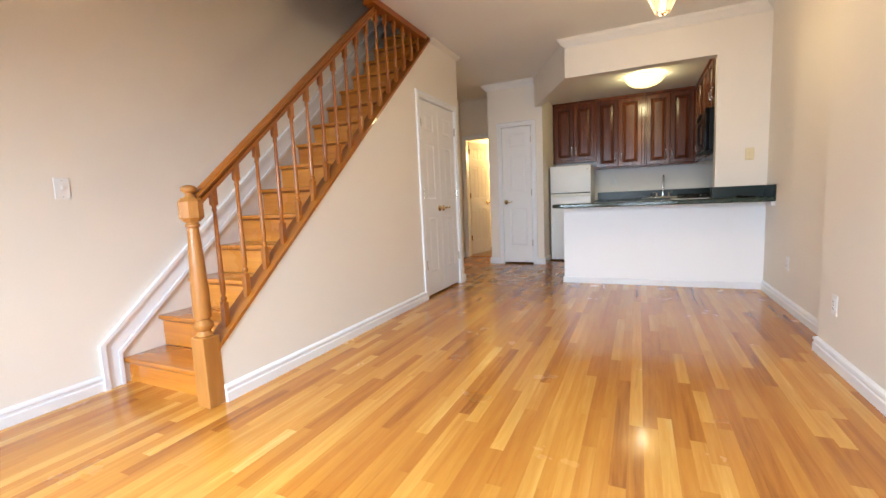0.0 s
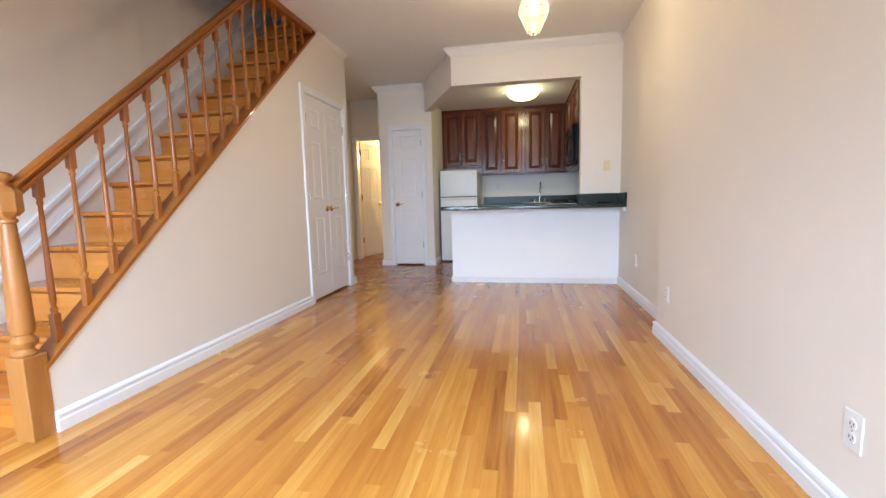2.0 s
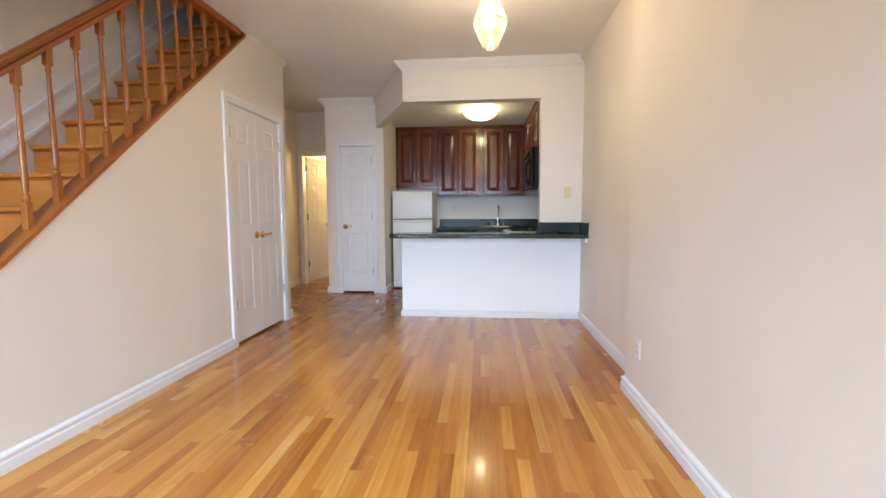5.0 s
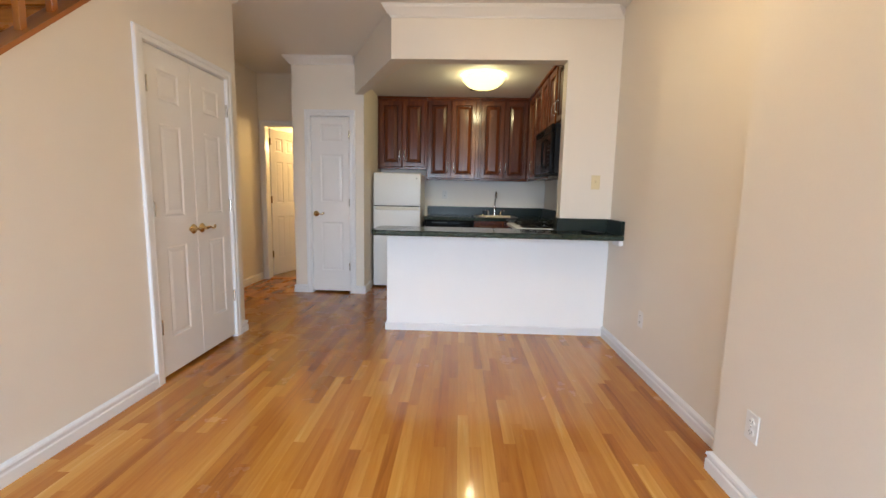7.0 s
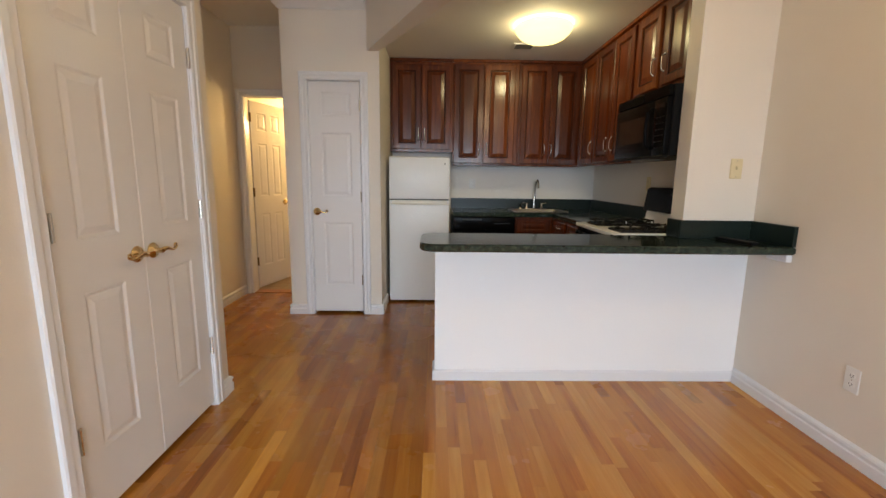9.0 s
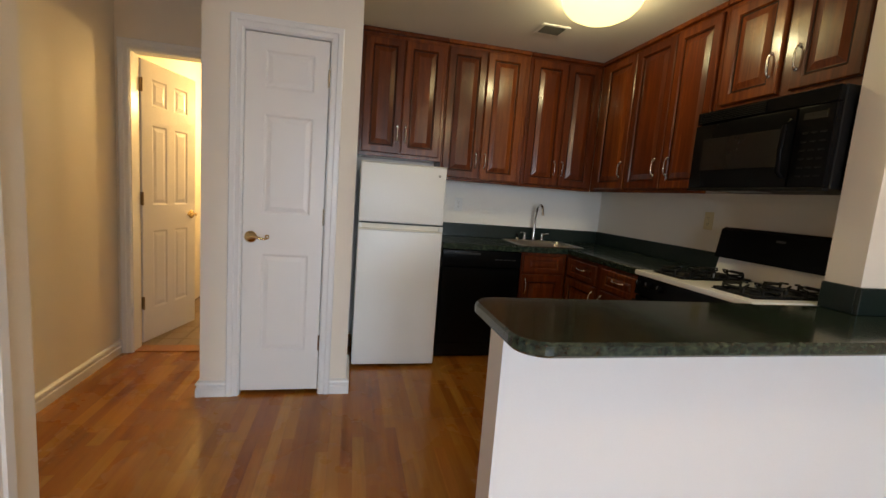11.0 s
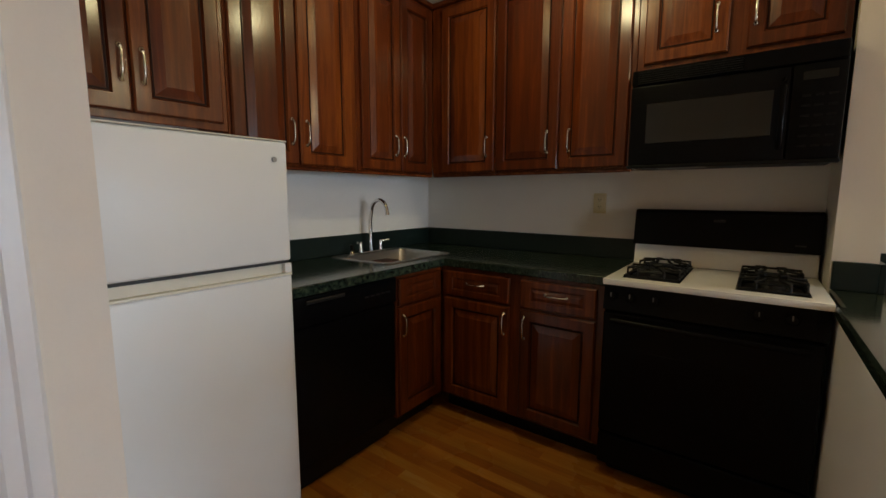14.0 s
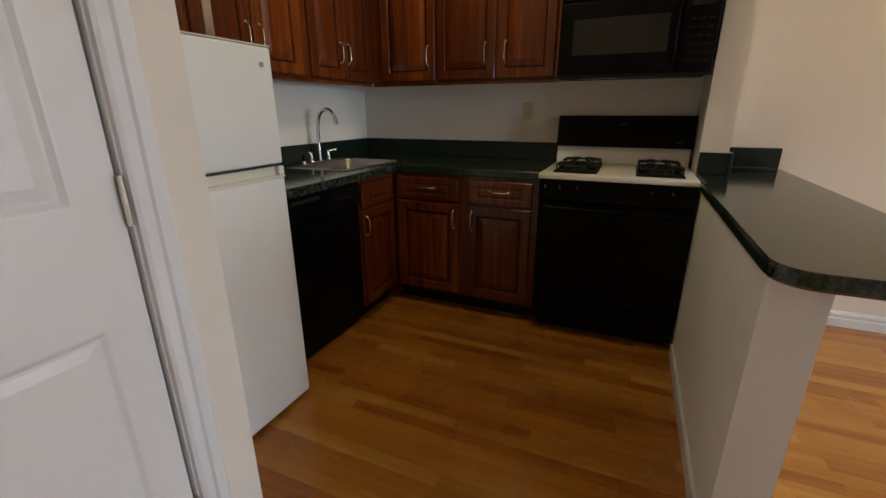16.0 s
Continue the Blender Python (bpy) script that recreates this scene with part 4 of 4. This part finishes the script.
bg = part("backguard", prism(bmesh.new(), [(0.540, 1.025), (0.676, 1.025), (0.676, 1.206), (0.588, 1.206), (0.564, 1.192)], "x", -0.002, SW + 0.002), M["black"], stove)
part("badge", boxes((SW / 2 - 0.025, 0.556, 1.150, SW / 2 + 0.025, 0.572, 1.162)), M["faint"], bg)
part("badge", boxes((SW - 0.09, 0.540, 1.055, SW - 0.05, 0.552, 1.061)), M["slot"], bg)
for gx in (0.175, 0.585):
    part("drip_pan", boxes((gx - 0.112, 0.066, 0.9205, gx + 0.112, 0.525, 0.9238), bevel=0.0012), M["black"], stove, "black enamel drip pan")
    for gy in (0.175, 0.415):
        base = part("burner", lathe(bmesh.new(), [(0.095, 0.9222), (0.090, 0.926), (0.045, 0.9245), (0.040, 0.935), (0.030, 0.942), (0.0, 0.943)], 20, pose(gx, gy, 0), closed=False), M["iron"], stove, "black gas burner", smooth=40)
        bm = bmesh.new()
        s = 0.102
        ring = [(gx - s, gy - s), (gx + s, gy - s), (gx + s, gy + s), (gx - s, gy + s)]
        for i in range(4):
            (xa, ya), (xb, yb) = ring[i], ring[(i + 1) % 4]
            tube(bm, [(xa, ya, 0.930), (xb, yb, 0.930)], 0.006, 6)
            mx, my = (xa + xb) / 2, (ya + yb) / 2
            for q in (-0.25, 0.25):
                px, py = mx + (xb - xa) * q, my + (yb - ya) * q
                ix, iy = gx + (px - gx) * 0.42, gy + (py - gy) * 0.42
                tube(bm, [(px, py, 0.930), (px, py, 0.960), (ix, iy, 0.966)], 0.0055, 6)
            tube(bm, [(mx + (xb - xa) * 0.25, my + (yb - ya) * 0.25, 0.955), (mx - (xb - xa) * 0.25, my - (yb - ya) * 0.25, 0.955)], 0.005, 6)
        part("grate", bm, M["iron"], stove, "black cast iron grate", smooth=60)
part("burner_pin", lathe(bmesh.new(), [(0.004, 0.922), (0.004, 0.955), (0.0, 0.957)], 8, pose(0.255, 0.295, 0), closed=False), M["steel"], stove)
part("burner_pin", lathe(bmesh.new(), [(0.004, 0.922), (0.004, 0.955), (0.0, 0.957)], 8, pose(0.50, 0.295, 0), closed=False), M["steel"], stove)

# ---- microwave ----
mw = thing("microwave_oven", pose(1.195, 6.233, 1.412, 0, 0, -90), "black over-the-range microwave oven", "microwave")
MW, MH = 0.738, 0.428
part("body", boxes((0, 0.035, 0, MW, XK - 1.195 - 0.003, MH), bevel=0.004), M["black_dull"], mw)
mdoor = part("door", boxes((0.004, 0, 0.006, 0.575, 0.034, MH - 0.075), bevel=0.008, seg=2), M["black"], mw, smooth=40)
part("window", boxes((0.074, -0.0025, 0.100, 0.525, -0.0005, 0.272), bevel=0.001), M["glass_dark"], mdoor, "dark grey door window")
pts = [(0.555, -0.004, 0.05), (0.555, -0.030, 0.075), (0.555, -0.036, 0.17), (0.555, -0.030, 0.28), (0.555, -0.004, 0.305)]
part("door_handle", tube(bmesh.new(), pts, [0.010, 0.011, 0.011, 0.011, 0.010], 10), M["black"], mdoor, "curved black handle", smooth=60)
mp = part("control_panel", boxes((0.580, 0, 0.006, MW - 0.004, 0.034, MH - 0.075), bevel=0.006, seg=2), M["black"], mw, smooth=40)
part("display", boxes((0.61, -0.002, 0.295, MW - 0.03, -0.0005, 0.325)), M["glass_dark"], mp)
for r in range(6):
    for c in range(3):
        part("button", boxes((0.612 + 0.038 * c, -0.0015, 0.05 + 0.037 * r, 0.638 + 0.038 * c, -0.0001, 0.058 + 0.037 * r)), M["black_dull"], mp)
tg = part("vent_panel", boxes((0.004, 0.004, MH - 0.070, MW - 0.004, 0.034, MH - 0.003), bevel=0.004), M["black"], mw)
for k in range(6):
    part("slat", boxes((0.03, -0.003, MH - 0.062 + 0.009 * k, 0.42, 0.003, MH - 0.058 + 0.009 * k)), M["black_dull"], tg)
part("bottom_trim", boxes((0.0, -0.004, -0.010, MW, 0.030, 0.0045), bevel=0.003), M["black_dull"], mw, "dull black trim along the bottom edge")
part("underside_lamp", boxes((0.10, 0.12, -0.004, 0.30, 0.26, -0.0005)), M["grey"], mw)

# ---- fixtures ----
def plate(name, m, label, category, colour, kind):
    p = thing(name, m, label, category)
    part("cover_plate", boxes((-0.036, -0.006, -0.058, 0.036, -0.0005, 0.058), bevel=0.003), colour, p)
    if kind == "outlet":
        for z in (-0.020, 0.020):
            soc = part("socket", lathe(bmesh.new(), [(0.016, 0), (0.0155, 0.002), (0.0, 0.0021)], 14, pose(0, -0.006, z) @ Matrix.Rotation(radians(90), 4, "X"), closed=False), colour, p)
            part("slot", boxes((-0.008, -0.0088, z - 0.003, -0.0055, -0.0082, z + 0.006), (0.0055, -0.0088, z - 0.003, 0.008, -0.0082, z + 0.006), (-0.002, -0.0088, z - 0.010, 0.002, -0.0082, z - 0.006)), M["slot"], soc)
    else:
        part("toggle", boxes((-0.005, -0.016, -0.004, 0.005, -0.005, 0.014), bevel=0.002), colour if kind == "switch" else M["brass"], p)
    for z in (-0.045, 0.045) if kind != "outlet" else (0,):
        part("screw", lathe(bmesh.new(), [(0.003, 0), (0.0028, 0.0012), (0, 0.0013)], 8, pose(0, -0.006, z) @ Matrix.Rotation(radians(90), 4, "X"), closed=False), M["nickel"], p)
    return p


plate("light_switch", pose(XW, 1.545, 1.172, 0, 0, 90), "white toggle light switch on the stair wall", "switch", M["plate"], "switch")
plate("light_switch", pose(1.554, YH, 1.333), "ivory toggle light switch on the kitchen column", "switch", M["ivory"], "switch")
for y, z, x in ((3.290, 0.340, XN), (1.670, 0.300, XN), (4.615, 0.374, XR), (6.468, 1.232, XK)):
    plate("wall_outlet", pose(x, y, z, 0, 0, -90), "white duplex outlet low on the wall" if z < 1 else "ivory duplex outlet above the counter", "outlet", M["plate"] if z < 1 else M["ivory"], "outlet")
plate("wall_outlet", pose(0.212, YK, 1.200), "white duplex outlet above the counter", "outlet", M["plate"], "outlet")

pend = thing("pendant_light", pose(0.719, 3.657, CEIL), "lit brass lantern pendant with clear glass panes", "ceiling light")
part("canopy", lathe(bmesh.new(), [(0.062, -0.001), (0.060, -0.012), (0.030, -0.026), (0.010, -0.032)], 20), M["brass"], pend, smooth=40)
part("stem", lathe(bmesh.new(), [(0.006, -0.20), (0.006, -0.03)], 10), M["brass"], pend, smooth=40)
N = 8
LEVELS = [(0.050, -0.205), (0.113, -0.365), (0.045, -0.515)]
part("cap", lathe(bmesh.new(), [(0.012, -0.165), (0.030, -0.180), (0.056, -0.200), (0.052, -0.208)], N), M["brass"], pend)
part("base_ring", lathe(bmesh.new(), [(0.010, -0.508), (0.016, -0.516), (0.010, -0.526), (0.0, -0.528)], 12, closed=False), M["brass"], pend, smooth=40)
def ring_at(r, z):
    return [Vector((r * math.cos(2 * math.pi * (i + 0.5) / N), r * math.sin(2 * math.pi * (i + 0.5) / N), z)) for i in range(N)]
for (r0, z0), (r1, z1) in zip(LEVELS, LEVELS[1:]):
    A, B = ring_at(r0, z0), ring_at(r1, z1)
    for i in range(N):
        j = (i + 1) % N
        bm = bmesh.new()
        q = [A[i], A[j], B[j], B[i]]
        nn = (q[1] - q[0]).cross(q[3] - q[0]).normalized() * 0.003
        mid = sum(q, Vector()) / 4
        q = [mid + (p - mid) * 0.95 for p in q]
        lo, hi = [bm.verts.new(p - nn) for p in q], [bm.verts.new(p + nn) for p in q]
        bm.faces.new(lo), bm.faces.new(hi[::-1])
        for a in range(4):
            bm.faces.new((lo[a], lo[(a + 1) % 4], hi[(a + 1) % 4], hi[a]))
        pane = part("pane", bm, M["lantern"], pend)
        pane.visible_shadow = False
        part("came", tube(bmesh.new(), [A[i], B[i]], 0.0025, 6), M["brass"], pend)
for r, z in LEVELS[1:]:
    R = ring_at(r, z)
    bm = bmesh.new()
    for i in range(N):
        tube(bm, [R[i], R[(i + 1) % N]], 0.0028, 6)
    part("came_ring", bm, M["brass"], pend)
b = part("bulb", lathe(bmesh.new(), [(0.008, -0.21), (0.014, -0.25), (0.028, -0.31), (0.033, -0.345), (0.026, -0.375), (0.0, -0.385)], 14, closed=False), M["bulb"], pend, "lit bulb", smooth=60)
b.visible_shadow = False

dome = thing("dome_ceiling_light", pose(0.641, 6.453, KCEIL), "lit frosted glass dome light on the kitchen ceiling", "ceiling light")
part("pan", lathe(bmesh.new(), [(0.185, -0.001), (0.185, -0.018), (0.17, -0.020)], 36), M["brass"], dome, "brass mounting pan", smooth=40)
g = part("shade", lathe(bmesh.new(), [(0.228, -0.022), (0.226, -0.034), (0.212, -0.062), (0.182, -0.095), (0.134, -0.122), (0.072, -0.138), (0.0, -0.142)], 40, closed=False), M["dome"], dome, "glowing frosted glass bowl", smooth=60)
g.visible_shadow = False

vent = thing("ceiling_vent", pose(0.595, 7.01, KCEIL), "small metal air vent in the kitchen ceiling", "vent")
part("frame", boxes((-0.10, -0.085, -0.008, 0.10, -0.065, -0.0005), (-0.10, 0.065, -0.008, 0.10, 0.085, -0.0005), (-0.10, -0.065, -0.008, -0.08, 0.065, -0.0005), (0.08, -0.065, -0.008, 0.10, 0.065, -0.0005)), M["ceiling"], vent)
part("backing", boxes((-0.08, -0.065, -0.002, 0.08, 0.065, -0.0005)), M["slot"], vent)
for k in range(7):
    part("slat", prism(bmesh.new(), [(-0.058 + 0.018 * k, -0.003), (-0.050 + 0.018 * k, -0.009), (-0.048 + 0.018 * k, -0.009), (-0.056 + 0.018 * k, -0.003)], "x", -0.08, 0.08), M["vent"], vent)

remote = thing("remote_handset", pose(1.500, 5.190, ZT, 0, 0, 14), "slim black remote handset lying on the counter", "remote")
part("case", boxes((-0.027, -0.115, 0.0, 0.027, 0.115, 0.018), bevel=0.006, seg=2), M["black_dull"], remote, smooth=40)
for k in range(6):
    part("key", boxes((-0.015, -0.085 + 0.03 * k, 0.018, 0.015, -0.070 + 0.03 * k, 0.0195)), M["slot"], remote)

# ---- bathroom glimpse ----
for z in (1.22, 1.87):
    hk = thing("towel_hook", pose(-2.13, 9.0, z), "small ceramic towel bar post on the bathroom wall", "towel hook")
    part("rose", lathe(bmesh.new(), [(0.028, 0.0), (0.026, 0.010), (0.014, 0.016), (0.012, 0.05), (0.018, 0.06), (0.0, 0.066)], 14, Matrix.Rotation(radians(90), 4, "X"), closed=False), M["ivory"], hk, smooth=40)
bl = thing("bathroom_wall_light", pose(-1.525, 8.72, 1.92, 0, 0, -90), "lit bathroom wall light with a frosted globe", "wall light")
part("back_plate", lathe(bmesh.new(), [(0.05, 0.001), (0.05, 0.012), (0.02, 0.018), (0.012, 0.06)], 20, Matrix.Rotation(radians(90), 4, "X")), M["brass"], bl, smooth=40)
g = part("globe", lathe(bmesh.new(), [(0.010, -0.075)] + [(0.075 * math.sin(radians(a)), -0.075 * math.cos(radians(a))) for a in range(15, 180, 15)] + [(0.010, 0.075)], 20, pose(0, -0.095, 0)), M["dome"], bl, "glowing frosted globe", smooth=60)
g.visible_shadow = False
tile_me = mesh_of("tile", boxes((0.002, 0.002, -0.006, 0.148, 0.148, 0.0), bevel=0.0015), M["tile"])
for i in range(5):
    for j in range(10):
        x, y = XW + 0.01 + 0.15 * i, YB + 0.13 + 0.15 * j
        if x + 0.15 < -1.50 and y + 0.15 < 9.05:
            ob = new("tile", tile_me)
            ob.parent = bath_floor
            ob.matrix_basis = pose(x, y, 0)

# ---- oak strips ----
PW = 0.0572
rng = random.Random(7)
LENGTHS = [0.32, 0.45, 0.58, 0.74, 0.92, 1.15, 1.40]


def plank_mesh(L):
    bm = bmesh.new()
    e, w = 0.0002, PW
    lo = [(0.0001, 0.0001), (w - 0.0001, 0.0001), (w - 0.0001, L - 0.0001), (0.0001, L - 0.0001)]
    hi = [(0.0001 + e, 0.0001 + e), (w - 0.0001 - e, 0.0001 + e), (w - 0.0001 - e, L - 0.0001 - e), (0.0001 + e, L - 0.0001 - e)]
    rings = [[bm.verts.new((x, y, z)) for x, y in q] for q, z in ((lo, -0.011), (lo, -0.00002), (hi, 0.0))]
    for p, q in zip(rings, rings[1:]):
        for i in range(4):
            bm.faces.new((p[i], p[(i + 1) % 4], q[(i + 1) % 4], q[i]))
    bm.faces.new(rings[-1])
    return mesh_of("plank", bm, M["plank"])


meshes = {L: plank_mesh(L) for L in LENGTHS}
fields = {"plank_rest": ([], []), "plank_worn_dim": ([], [])}
count = 0
x = XW
while x < 1.72:
    y = YF - 0.05
    first = True
    end = YB + 0.06 if x < -1.5 else 7.90
    while y < end - 0.02:
        L = rng.choice(LENGTHS) * (0.15 + 0.85 * rng.random() if first else 1)
        first = False
        if end - y - L < 0.2:
            L = end - y
        worn_dim = y + L / 2 > 5.5 or (x < -0.28 and y + L / 2 > 4.3)      # kitchen and way to the hall: wear and dimmer light in the colour
        if -0.75 < x < 1.15 and 1.55 < y < 5.2 and not worn_dim and L in meshes and count < 300:
            ob = new("plank", meshes[L])
            ob.parent = floor
            ob.matrix_basis = pose(x, y, 0)
            count += 1
        else:
            rest_v, rest_f = fields["plank_worn_dim" if worn_dim else "plank_rest"]
            b0 = len(rest_v)
            e = 0.0002
            for q, z in (((0.0001, 0.0001, PW - 0.0001, L - 0.0001), -0.011), ((0.0001, 0.0001, PW - 0.0001, L - 0.0001), -0.00002), ((0.0001 + e, 0.0001 + e, PW - 0.0001 - e, L - 0.0001 - e), 0.0)):
                rest_v += [(x + q[0], y + q[1], z), (x + q[2], y + q[1], z), (x + q[2], y + q[3], z), (x + q[0], y + q[3], z)]
            for k in (0, 4):
                for i in range(4):
                    rest_f.append((b0 + k + i, b0 + k + (i + 1) % 4, b0 + k + 4 + (i + 1) % 4, b0 + k + 4 + i))
            rest_f.append((b0 + 8, b0 + 9, b0 + 10, b0 + 11))
        y += L
    x += PW
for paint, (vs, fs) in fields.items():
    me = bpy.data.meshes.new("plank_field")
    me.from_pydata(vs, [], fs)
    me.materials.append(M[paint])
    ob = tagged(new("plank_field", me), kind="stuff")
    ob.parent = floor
